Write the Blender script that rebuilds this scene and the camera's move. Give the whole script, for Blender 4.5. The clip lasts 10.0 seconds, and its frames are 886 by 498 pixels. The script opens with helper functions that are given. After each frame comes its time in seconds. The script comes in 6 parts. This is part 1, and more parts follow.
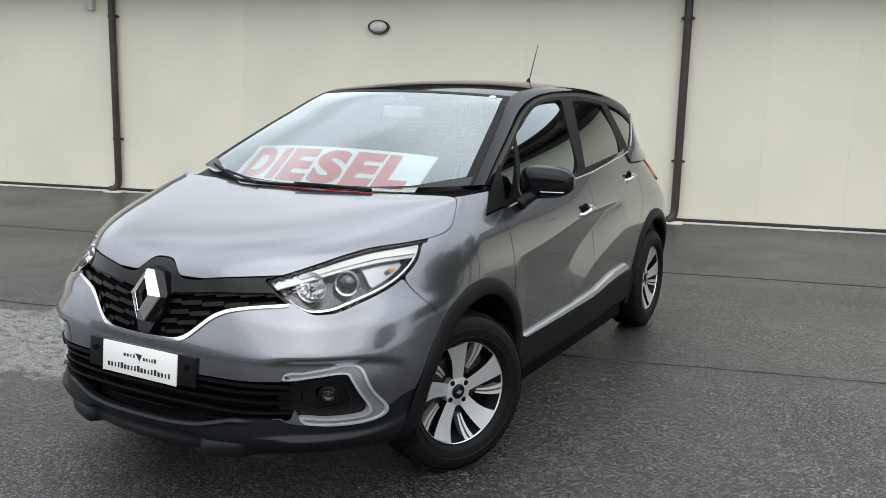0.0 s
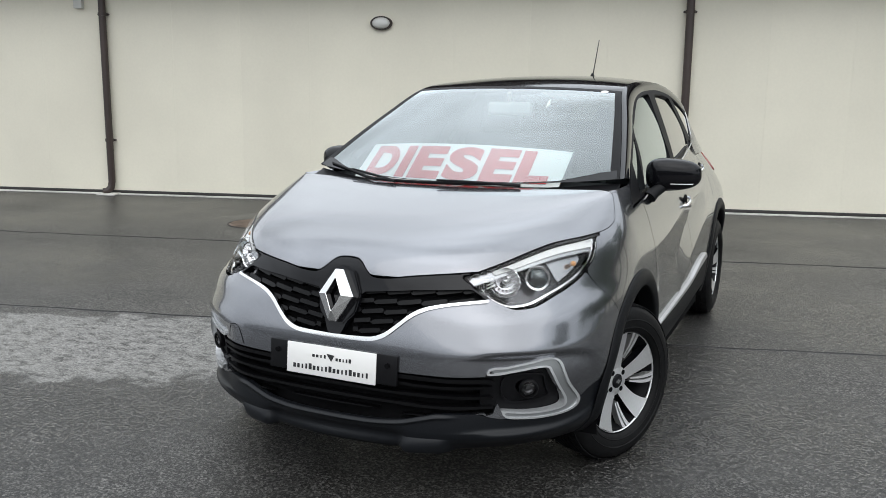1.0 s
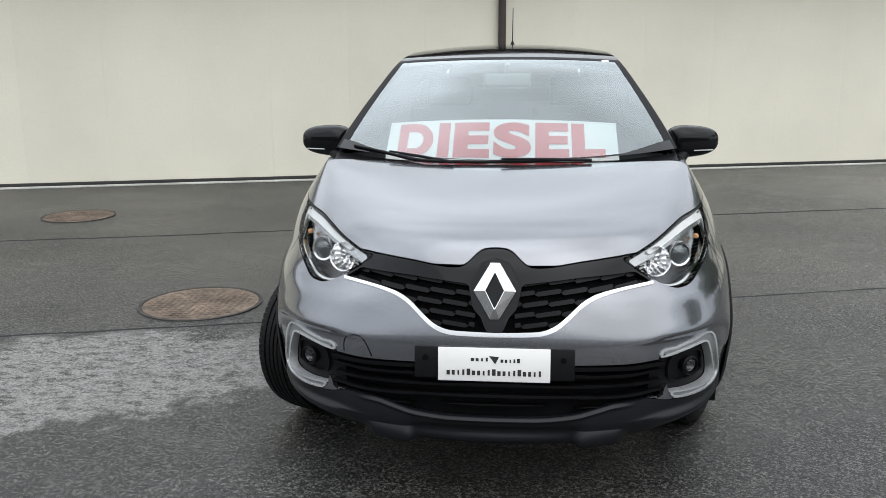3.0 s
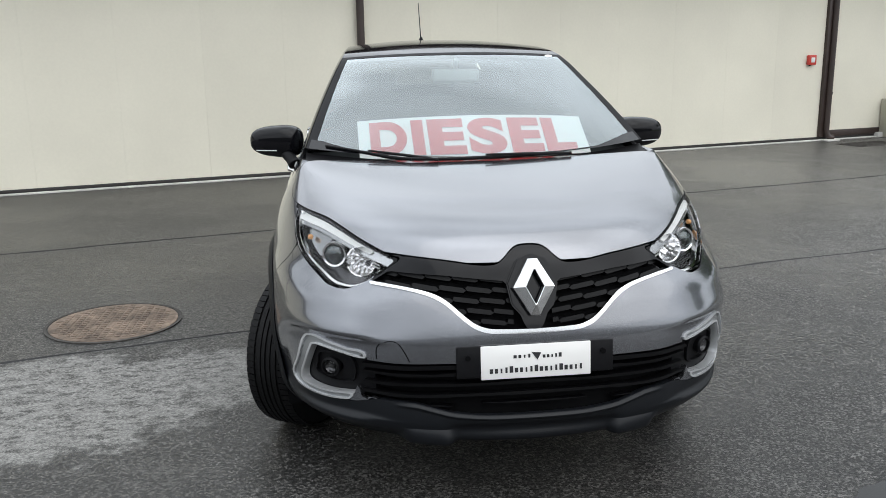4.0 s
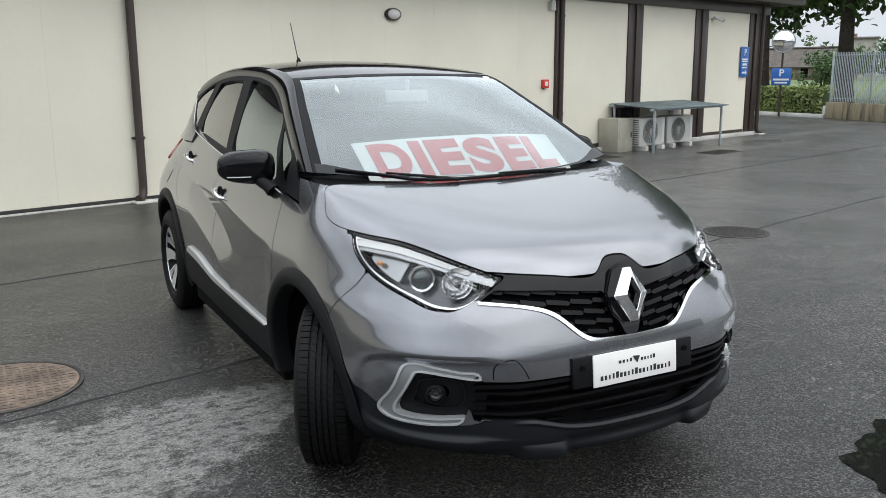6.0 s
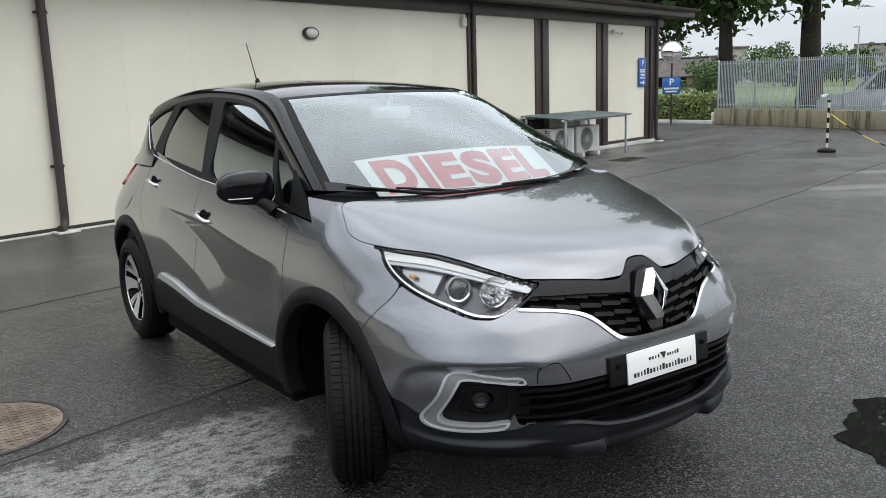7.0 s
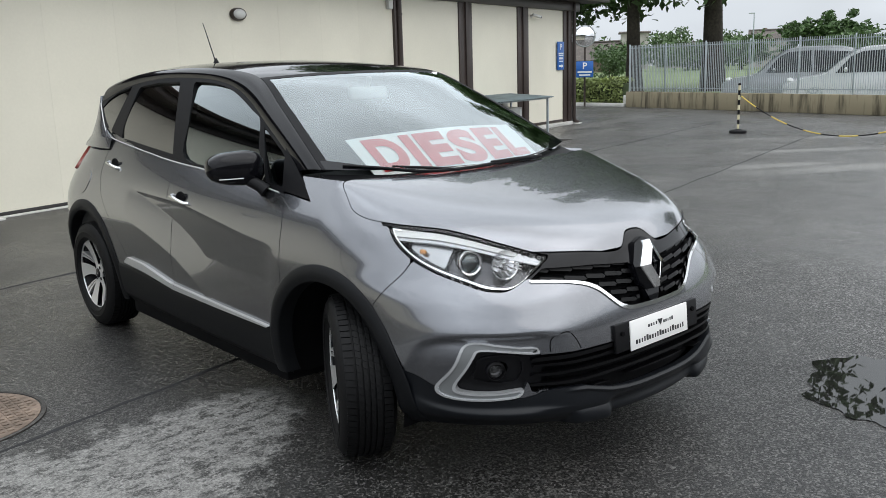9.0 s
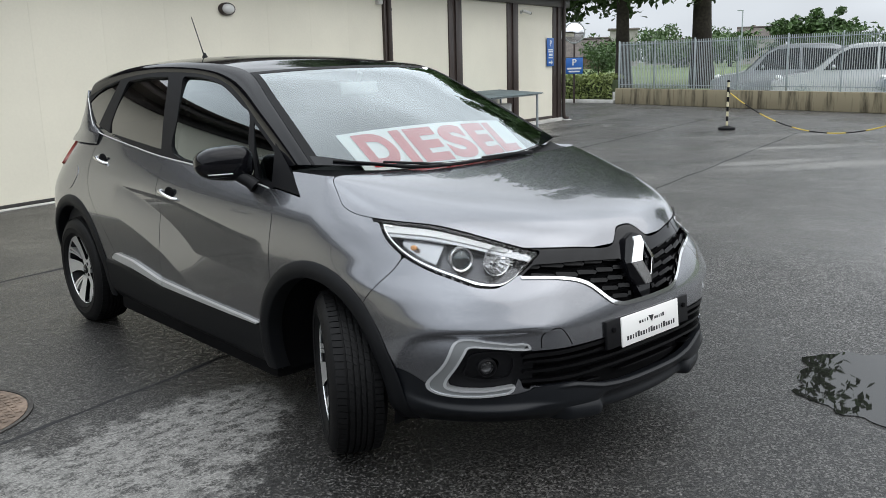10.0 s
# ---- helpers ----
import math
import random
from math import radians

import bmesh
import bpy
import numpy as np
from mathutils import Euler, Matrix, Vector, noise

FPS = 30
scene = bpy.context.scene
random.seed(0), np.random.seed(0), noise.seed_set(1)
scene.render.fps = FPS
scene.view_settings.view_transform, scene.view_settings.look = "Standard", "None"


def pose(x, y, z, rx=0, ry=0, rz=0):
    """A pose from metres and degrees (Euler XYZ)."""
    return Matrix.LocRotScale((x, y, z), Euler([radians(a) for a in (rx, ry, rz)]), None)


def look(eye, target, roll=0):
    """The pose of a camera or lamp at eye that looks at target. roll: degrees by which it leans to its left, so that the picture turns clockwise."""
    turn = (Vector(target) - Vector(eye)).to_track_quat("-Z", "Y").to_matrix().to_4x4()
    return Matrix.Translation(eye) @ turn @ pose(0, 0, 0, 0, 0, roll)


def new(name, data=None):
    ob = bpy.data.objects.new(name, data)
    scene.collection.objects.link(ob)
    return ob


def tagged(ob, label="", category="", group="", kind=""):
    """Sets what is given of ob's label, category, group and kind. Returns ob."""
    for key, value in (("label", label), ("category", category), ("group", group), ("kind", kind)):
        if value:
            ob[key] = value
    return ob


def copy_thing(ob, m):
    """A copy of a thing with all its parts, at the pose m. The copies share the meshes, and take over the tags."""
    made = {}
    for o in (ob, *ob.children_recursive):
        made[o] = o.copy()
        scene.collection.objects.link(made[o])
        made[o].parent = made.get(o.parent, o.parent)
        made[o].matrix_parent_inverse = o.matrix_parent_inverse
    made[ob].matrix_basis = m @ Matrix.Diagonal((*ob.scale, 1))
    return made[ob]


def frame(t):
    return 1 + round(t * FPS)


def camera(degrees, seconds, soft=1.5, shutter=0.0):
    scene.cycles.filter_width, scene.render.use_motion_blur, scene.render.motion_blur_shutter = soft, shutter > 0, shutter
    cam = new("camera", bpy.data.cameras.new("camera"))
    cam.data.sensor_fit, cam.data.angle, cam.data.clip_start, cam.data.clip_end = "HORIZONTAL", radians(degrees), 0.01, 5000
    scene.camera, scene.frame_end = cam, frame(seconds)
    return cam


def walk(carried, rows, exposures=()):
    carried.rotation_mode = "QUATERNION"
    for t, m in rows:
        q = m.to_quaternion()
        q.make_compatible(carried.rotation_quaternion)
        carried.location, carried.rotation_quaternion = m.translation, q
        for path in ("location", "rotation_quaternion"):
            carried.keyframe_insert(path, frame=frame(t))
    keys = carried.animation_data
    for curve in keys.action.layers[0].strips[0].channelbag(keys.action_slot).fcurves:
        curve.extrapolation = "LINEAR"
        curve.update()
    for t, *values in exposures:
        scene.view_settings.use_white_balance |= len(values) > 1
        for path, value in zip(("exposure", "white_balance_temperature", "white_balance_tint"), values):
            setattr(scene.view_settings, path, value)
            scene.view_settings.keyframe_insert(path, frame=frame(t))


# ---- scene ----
cam = camera(54.4, 10.0, soft=0.75)
PATH = [
    (0, (2.299, -2.916, 1.468), (1.359, -1.186, 1.116), 1.4),
    (0.5, (1.961, -3.196, 1.473), (1.097, -1.429, 1.112), 0.6),
    (1, (1.549, -3.345, 1.462), (0.733, -1.556, 1.101), 0.6),
    (1.5, (1.167, -3.49, 1.453), (0.461, -1.66, 1.062), 0.2),
    (2, (0.805, -3.554, 1.461), (0.242, -1.679, 1.053), -0.2),
    (2.5, (0.441, -3.527, 1.479), (0.053, -1.611, 1.055), -0.1),
    (4, (-0.623, -3.439, 1.501), (-0.376, -1.506, 1.051), -0.8),
    (4.5, (-0.987, -3.371, 1.491), (-0.538, -1.472, 1.051), -0.2),
    (5, (-1.336, -3.302, 1.502), (-0.681, -1.467, 1.051), 0.5),
    (5.5, (-1.64, -3.132, 1.492), (-0.853, -1.346, 1.054), 0.2),
    (6, (-1.893, -3.021, 1.5), (-0.963, -1.297, 1.095), -0.3),
    (7.5, (-2.47, -2.745, 1.503), (-1.266, -1.193, 1.125), -2.4),
    (8, (-2.57, -2.692, 1.501), (-1.315, -1.186, 1.105), -2.5),
    (8.5, (-2.625, -2.674, 1.498), (-1.346, -1.192, 1.088), -2.0),
    (9, (-2.639, -2.669, 1.496), (-1.346, -1.201, 1.082), -1.7),
    (9.5, (-2.638, -2.663, 1.497), (-1.34, -1.201, 1.077), -1.6),
    (10, (-2.634, -2.654, 1.492), (-1.324, -1.204, 1.069), -1.5),
]
walk(cam, [(t, look(eye, target, roll)) for t, eye, target, roll in PATH])

# ---- overcast sky and a weak, wide sun ----
world = bpy.data.worlds.new("overcast_sky")
scene.world = world
world.use_nodes = True
wn, wl = world.node_tree.nodes, world.node_tree.links
wn.clear()
SUN_ELEVATION, SUN_ROTATION = radians(52), radians(150)
sky = wn.new("ShaderNodeTexSky")
sky.sky_type, sky.sun_disc = "NISHITA", False
sky.sun_elevation, sky.sun_rotation = SUN_ELEVATION, SUN_ROTATION
sky.dust_density, sky.air_density = 4.0, 1.0
grey = wn.new("ShaderNodeHueSaturation")
grey.inputs["Saturation"].default_value = 0.25
wl.new(sky.outputs["Color"], grey.inputs["Color"])
scaled = wn.new("ShaderNodeVectorMath")
scaled.operation = "SCALE"
scaled.inputs["Scale"].default_value = 0.10
wl.new(grey.outputs["Color"], scaled.inputs[0])
co = wn.new("ShaderNodeTexCoord")
sep = wn.new("ShaderNodeSeparateXYZ")
wl.new(co.outputs["Generated"], sep.inputs[0])
rise = wn.new("ShaderNodeValToRGB")
rise.color_ramp.elements[0].position, rise.color_ramp.elements[0].color = 0.0, (0.54, 0.58, 0.625, 1)
rise.color_ramp.elements[1].position, rise.color_ramp.elements[1].color = 1.0, (1.30, 1.38, 1.46, 1)
wl.new(sep.outputs["Z"], rise.inputs["Fac"])
stretch = wn.new("ShaderNodeMapping")
stretch.inputs["Scale"].default_value = (1.0, 1.0, 2.6)
wl.new(co.outputs["Generated"], stretch.inputs["Vector"])
clouds = wn.new("ShaderNodeTexNoise")
clouds.inputs["Scale"].default_value, clouds.inputs["Detail"].default_value, clouds.inputs["Roughness"].default_value = 1.9, 3.5, 0.45
wl.new(stretch.outputs["Vector"], clouds.inputs["Vector"])
shade = wn.new("ShaderNodeMapRange")
shade.inputs["From Min"].default_value, shade.inputs["From Max"].default_value = 0.32, 0.68
shade.inputs["To Min"].default_value, shade.inputs["To Max"].default_value = 0.70, 1.30
wl.new(clouds.outputs["Fac"], shade.inputs["Value"])
cover = wn.new("ShaderNodeVectorMath")
cover.operation = "SCALE"
wl.new(rise.outputs["Color"], cover.inputs[0])
wl.new(shade.outputs["Result"], cover.inputs["Scale"])
both = wn.new("ShaderNodeMix")
both.data_type = "RGBA"
both.inputs["Factor"].default_value = 0.88
wl.new(scaled.outputs["Vector"], both.inputs["A"])
wl.new(cover.outputs["Vector"], both.inputs["B"])
back = wn.new("ShaderNodeBackground")
back.inputs["Strength"].default_value = 1.6
wl.new(both.outputs["Result"], back.inputs["Color"])
wout = wn.new("ShaderNodeOutputWorld")
wl.new(back.outputs["Background"], wout.inputs["Surface"])

sun = new("sun", bpy.data.lights.new("sun", "SUN"))
sun.data.energy, sun.data.angle, sun.data.color = 0.9, radians(85), (1.0, 0.97, 0.92)
sun.matrix_world = look((6, -9, 14), (0, 0, 0))

# ---- materials ----
def shader(name, base, rough=0.6, metal=0.0, vary=0.0, scale=8.0, bump=0.0, bump_scale=60.0, coat=0.0, stain=0.0, stain_scale=1.2, per_piece=0.0, **more):
    """A surface: base colour with variation at two scales, gloss, fine relief."""
    m = bpy.data.materials.new(name)
    m.use_nodes = True
    n, l = m.node_tree.nodes, m.node_tree.links
    b = n["Principled BSDF"]
    b.inputs["Base Color"].default_value = (*base, 1)
    b.inputs["Roughness"].default_value, b.inputs["Metallic"].default_value = rough, metal
    if coat:
        b.inputs["Coat Weight"].default_value, b.inputs["Coat Roughness"].default_value = coat, 0.02
    for key, value in more.items():
        b.inputs[key.replace("_", " ").title().replace("Ior", "IOR")].default_value = value
    c = n.new("ShaderNodeTexCoord")
    if vary or stain or per_piece:
        fine = n.new("ShaderNodeTexNoise")
        fine.inputs["Scale"].default_value, fine.inputs["Detail"].default_value = scale, 6
        broad = n.new("ShaderNodeTexNoise")
        broad.inputs["Scale"].default_value, broad.inputs["Detail"].default_value = stain_scale, 5
        l.new(c.outputs["Object"], fine.inputs["Vector"])
        l.new(c.outputs["Object"], broad.inputs["Vector"])
        a = n.new("ShaderNodeMapRange")
        a.inputs["From Min"].default_value, a.inputs["From Max"].default_value = 0.3, 0.7
        a.inputs["To Min"].default_value, a.inputs["To Max"].default_value = 1 - vary, 1 + vary
        l.new(fine.outputs["Fac"], a.inputs["Value"])
        s = n.new("ShaderNodeMapRange")
        s.inputs["From Min"].default_value, s.inputs["From Max"].default_value = 0.35, 0.65
        s.inputs["To Min"].default_value, s.inputs["To Max"].default_value = 1 - stain, 1 + stain
        l.new(broad.outputs["Fac"], s.inputs["Value"])
        k = n.new("ShaderNodeMath")
        k.operation = "MULTIPLY"
        l.new(a.outputs["Result"], k.inputs[0])
        l.new(s.outputs["Result"], k.inputs[1])
        last = k.outputs[0]
        if per_piece:
            info = n.new("ShaderNodeObjectInfo")
            r = n.new("ShaderNodeMapRange")
            r.inputs["To Min"].default_value, r.inputs["To Max"].default_value = 1 - per_piece, 1 + per_piece
            l.new(info.outputs["Random"], r.inputs["Value"])
            k2 = n.new("ShaderNodeMath")
            k2.operation = "MULTIPLY"
            l.new(last, k2.inputs[0])
            l.new(r.outputs["Result"], k2.inputs[1])
            last = k2.outputs[0]
        v = n.new("ShaderNodeVectorMath")
        v.operation = "SCALE"
        v.inputs[0].default_value = base
        l.new(last, v.inputs["Scale"])
        l.new(v.outputs["Vector"], b.inputs["Base Color"])
    if bump:
        t = n.new("ShaderNodeTexNoise")
        t.inputs["Scale"].default_value, t.inputs["Detail"].default_value = bump_scale, 5
        l.new(c.outputs["Object"], t.inputs["Vector"])
        u = n.new("ShaderNodeBump")
        u.inputs["Strength"].default_value, u.inputs["Distance"].default_value = bump, 0.004
        l.new(t.outputs["Fac"], u.inputs["Height"])
        l.new(u.outputs["Normal"], b.inputs["Normal"])
    return m


def glass(name, tint=(1, 1, 1), rough=0.0, boost=1.7, sheen=(1, 1, 1)):
    """Thin pane: mirror-like by its angle, clear otherwise."""
    m = bpy.data.materials.new(name)
    m.use_nodes = True
    n, l = m.node_tree.nodes, m.node_tree.links
    n.clear()
    out = n.new("ShaderNodeOutputMaterial")
    clear, gloss, mix, fres = n.new("ShaderNodeBsdfTransparent"), n.new("ShaderNodeBsdfGlossy"), n.new("ShaderNodeMixShader"), n.new("ShaderNodeFresnel")
    clear.inputs["Color"].default_value = (*tint, 1)
    gloss.inputs["Roughness"].default_value = rough
    gloss.inputs["Color"].default_value = (*sheen, 1)
    fres.inputs["IOR"].default_value = 1.6
    lift = n.new("ShaderNodeMath")
    lift.operation, lift.use_clamp = "MULTIPLY", True
    lift.inputs[1].default_value = boost
    l.new(fres.outputs[0], lift.inputs[0])
    l.new(lift.outputs[0], mix.inputs["Fac"])
    l.new(clear.outputs[0], mix.inputs[1])
    l.new(gloss.outputs[0], mix.inputs[2])
    l.new(mix.outputs[0], out.inputs["Surface"])
    return m


M = dict(
    panel=shader("cream_cladding_sheet", (.745, .71, .595), .55, vary=.015, scale=30, stain=.05, stain_scale=.6, bump=.05, bump_scale=9, per_piece=.015),
    brown=shader("dark_brown_painted_metal", (.038, .025, .021), .42, vary=.1, scale=12, stain=.15),
    soffit=shader("dark_brown_soffit_board", (.03, .022, .019), .6, vary=.15, scale=5, stain=.2),
    roof=shader("dark_roof_sheet", (.06, .055, .05), .6, vary=.15, stain=.2),
    base_dark=shader("black_base_strip", (.02, .018, .017), .6, vary=.2),
    kerb=shader("pale_concrete_kerb", (.55, .54, .51), .8, vary=.12, scale=25, stain=.2, bump=.3),
    galv=shader("galvanised_steel", (.36, .40, .42), .5, .35, vary=.12, scale=40, stain=.12),
    steel=shader("grey_painted_steel", (.34, .36, .36), .5, .3, vary=.1, stain=.12),
    white=shader("white_enamel", (.72, .73, .72), .4, vary=.03, stain=.06),
    whitish=shader("weathered_white_housing", (.58, .58, .55), .5, vary=.05, stain=.12),
    black=shader("black_plastic", (.007, .007, .008), .45, vary=.1, scale=60, bump=.06, bump_scale=300, specular_ior_level=.15),
    deep=shader("matt_black_lining", (.004, .004, .0045), .85, vary=.2, specular_ior_level=.08),
    red=shader("red_plastic", (.55, .045, .03), .4, vary=.05),
    blue=shader("blue_sign_sheet", (.02, .12, .42), .4, vary=.05, stain=.06),
    yellow=shader("yellow_plastic", (.62, .46, .06), .5, vary=.1, stain=.1),
    mirror=shader("mirror", (.9, .9, .9), .02, 1.0),
    rust=shader("rusty_cast_iron", (.16, .12, .092), .8, .2, vary=.35, scale=30, stain=.35, stain_scale=4, bump=.6, bump_scale=120),
    iron=shader("dark_cast_iron", (.05, .046, .042), .7, .3, vary=.3, scale=30, stain=.3, bump=.5),
    tar=shader("tar_joint", (.010, .010, .011), .8, vary=.2, bump=.3),
    bark=shader("tree_bark", (.042, .034, .027), .9, vary=.4, scale=9, stain=.3, bump=1.0, bump_scale=25),
    leaf=shader("leaves", (.055, .105, .028), .55, vary=.25, scale=3, stain=.25),
    hedge=shader("hedge_leaves", (.20, .25, .075), .6, vary=.3, scale=3, stain=.25),
    twig=shader("hedge_inside", (.035, .05, .018), .9, vary=.3),
    grass=shader("grass", (.12, .165, .06), .9, vary=.3, scale=3, stain=.25, stain_scale=.15),
    cream=shader("cream_plastic", (.68, .62, .42), .5, vary=.06, stain=.1),
    beige=shader("beige_grey_sheet", (.40, .385, .32), .5, .2, vary=.06, stain=.12),
    canopy_sheet=shader("weathered_blue_grey_sheet", (.17, .21, .22), .5, .3, vary=.12, stain=.2),
    brick=shader("old_brick", (.20, .14, .11), .85, vary=.25, scale=6, stain=.2),
    tiles=shader("old_roof_tiles", (.10, .085, .075), .85, vary=.3, scale=5, stain=.2),
    plaster=shader("grey_house_plaster", (.38, .36, .33), .85, vary=.1, stain=.15),
    stone_grey=shader("dark_grey_plaster", (.17, .17, .165), .9, vary=.12, stain=.2),
    road=shader("pale_road", (.34, .34, .33), .85, vary=.1),
)

# ---- building helpers ----
def mesh_of(bm, name, smooth=40):
    me = bpy.data.meshes.new(name)
    bmesh.ops.recalc_face_normals(bm, faces=bm.faces)
    bm.to_mesh(me)
    bm.free()
    if smooth:
        for p in me.polygons:
            p.use_smooth = True
        me.set_sharp_from_angle(angle=radians(smooth))
    return me


def part(name, bm, material, parent=None, label="", smooth=40):
    """One mesh object from a bmesh, under a thing or a part."""
    ob = new(name, mesh_of(bm, name, smooth))
    ob.data.materials.append(material)
    ob.parent = parent
    return tagged(ob, label)


def thing(name, label, category, at=None, group="", kind=""):
    """An Empty at a thing's base, to parent its parts."""
    ob = new(name)
    ob.empty_display_size = 0.2
    if at is not None:
        ob.matrix_world = at
    return tagged(ob, label, category, group, kind)


def box(bm, centre, size, turn=None, bevel=0.0, seg=2):
    m = Matrix.Translation(centre) @ (turn or Matrix()) @ Matrix.Diagonal((*size, 1))
    made = bmesh.ops.create_cube(bm, size=1.0, matrix=m)
    if bevel:
        edges = list({e for v in made["verts"] for e in v.link_edges})
        bmesh.ops.bevel(bm, geom=edges, offset=bevel, segments=seg, profile=0.5, affect="EDGES")
    return bm


def rod(bm, a, b, r0, r1=None, seg=14):
    a, b = Vector(a), Vector(b)
    turn = (b - a).to_track_quat("Z", "Y").to_matrix().to_4x4()
    m = Matrix.Translation((a + b) / 2) @ turn
    bmesh.ops.create_cone(bm, cap_ends=True, segments=seg, radius1=r0, radius2=r0 if r1 is None else r1, depth=(b - a).length, matrix=m)
    return bm


def tube(bm, pts, r, seg=10):
    """A round bar along a line of points; r may be a list."""
    pts = [Vector(p) for p in pts]
    rs = r if isinstance(r, (list, tuple)) else [r] * len(pts)
    rings, side = [], None
    for i, p in enumerate(pts):
        d = (pts[min(i + 1, len(pts) - 1)] - pts[max(i - 1, 0)]).normalized()
        side = d.orthogonal().normalized() if side is None else (side - d * side.dot(d)).normalized()
        up = d.cross(side)
        rings.append([bm.verts.new(p + (side * math.cos(t) + up * math.sin(t)) * rs[i]) for t in (2 * math.pi * k / seg for k in range(seg))])
    for a, b in zip(rings, rings[1:]):
        for k in range(seg):
            bm.faces.new((a[k], a[(k + 1) % seg], b[(k + 1) % seg], b[k]))
    bm.faces.new(rings[0][::-1])
    bm.faces.new(rings[-1])
    return bm


def lathe(bm, profile, m=None, seg=48):
    """Turns a profile of (radius, height) round z; m places it."""
    m = m or Matrix()
    rings = []
    for r, h in profile:
        if r < 1e-6:
            rings.append([bm.verts.new(m @ Vector((0, 0, h)))])
        else:
            rings.append([bm.verts.new(m @ Vector((r * math.cos(2 * math.pi * k / seg), r * math.sin(2 * math.pi * k / seg), h))) for k in range(seg)])
    for a, b in zip(rings, rings[1:]):
        for k in range(seg):
            q = (k + 1) % seg
            if len(a) == 1 and len(b) > 1:
                bm.faces.new((a[0], b[k], b[q]))
            elif len(b) == 1 and len(a) > 1:
                bm.faces.new((a[k], a[q], b[0]))
            elif len(a) > 1:
                bm.faces.new((a[k], a[q], b[q], b[k]))
    return bm


def slab(bm, outline, depth, m=None):
    """An outline in the plane x, y, made depth thick along z; m places it."""
    m = m or Matrix()
    low_ring = [bm.verts.new(m @ Vector((x, y, 0))) for x, y in outline]
    top_ring = [bm.verts.new(m @ Vector((x, y, depth))) for x, y in outline]
    n = len(outline)
    bm.faces.new(low_ring[::-1])
    bm.faces.new(top_ring)
    for k in range(n):
        bm.faces.new((low_ring[k], low_ring[(k + 1) % n], top_ring[(k + 1) % n], top_ring[k]))
    return bm


def lettering(name, text, size, m, material, parent=None, bold=0.0, depth=0.0015, squeeze=1.0, label=""):
    """Raised letters in the built-in font, as a mesh, centred on m, facing m's z."""
    cu = bpy.data.curves.new(name, "FONT")
    cu.body, cu.size, cu.align_x, cu.align_y, cu.extrude, cu.offset = text, size, "CENTER", "CENTER", depth, bold
    cu.resolution_u = 4
    tmp = bpy.data.objects.new(name, cu)
    me = bpy.data.meshes.new_from_object(tmp)
    bpy.data.objects.remove(tmp)
    me.transform(m @ Matrix.Diagonal((squeeze, 1, 1, 1)))
    me.materials.clear()
    me.materials.append(material)
    ob = new(name, me)
    ob.parent = parent
    return tagged(ob, label)


NB = lambda: bmesh.new()


def rounded(pts, n=5, closed=True):
    """A smooth outline through a few points."""
    p = np.array(pts, float)
    out = []
    m = len(p)
    for i in range(m if closed else m - 1):
        a, b, c, d = (p[(i + k) % m] if closed else p[min(max(i + k, 0), m - 1)] for k in (-1, 0, 1, 2))
        for t in np.linspace(0, 1, n, endpoint=False):
            out.append(.5 * (2 * b + (c - a) * t + (2 * a - 5 * b + 4 * c - d) * t * t + (3 * b - a - 3 * c + d) * t ** 3))
    return np.array(out)

# ---- the car's skin: plan outlines stacked on the middle line of nose and bonnet ----
def spline(a, b):
    """A smooth curve with even curvature through b at a."""
    a, b = np.asarray(a, float), np.asarray(b, float)
    n, h = len(a), np.diff(a)
    A, r = np.eye(n), np.zeros(n)
    for i in range(1, n - 1):
        A[i, i - 1:i + 2] = h[i - 1], 2 * (h[i - 1] + h[i]), h[i]
        r[i] = 6 * ((b[i + 1] - b[i]) / h[i] - (b[i] - b[i - 1]) / h[i - 1])
    m = np.linalg.solve(A, r)

    def at(v):
        v = np.asarray(v, float)
        w = np.clip(v, a[0], a[-1])
        i = np.clip(np.searchsorted(a, w, side="right") - 1, 0, n - 2)
        p, q = (a[i + 1] - w) / h[i], (w - a[i]) / h[i]
        return p * b[i] + q * b[i + 1] + ((p ** 3 - p) * m[i] + (q ** 3 - q) * m[i + 1]) * h[i] ** 2 / 6
    return at


def table(pts, blur=0.0):
    """A curve through pairs (a, b), without overshoot, softened over the width blur."""
    a, b = np.array(pts, float).T
    h, d = np.diff(a), np.diff(b) / np.diff(a)
    m = np.r_[d[0], [0.0 if p * q <= 0 else 2 * p * q / (p + q) for p, q in zip(d[:-1], d[1:])], d[-1]]

    def at(v):
        v = np.clip(np.asarray(v, float), a[0], a[-1])
        i = np.clip(np.searchsorted(a, v, side="right") - 1, 0, len(h) - 1)
        t = (v - a[i]) / h[i]
        return ((1 + 2 * t) * (1 - t) ** 2 * b[i] + t * (1 - t) ** 2 * h[i] * m[i]
                + t * t * (3 - 2 * t) * b[i + 1] + t * t * (t - 1) * h[i] * m[i + 1])
    if not blur:
        return at
    s = np.linspace(a[0], a[-1], 601)
    g = s[1] - s[0]
    k = int(3 * blur / g) + 1
    w = np.exp(-.5 * (np.arange(-k, k + 1) * g / blur) ** 2)
    f = at(s)
    pad = np.r_[2 * f[0] - f[k:0:-1], f, 2 * f[-1] - f[-2:-k - 2:-1]]
    soft_f = np.convolve(pad, w / w.sum(), "valid")
    pick = np.linspace(0, 600, 76).astype(int)
    return spline(s[pick], soft_f[pick])


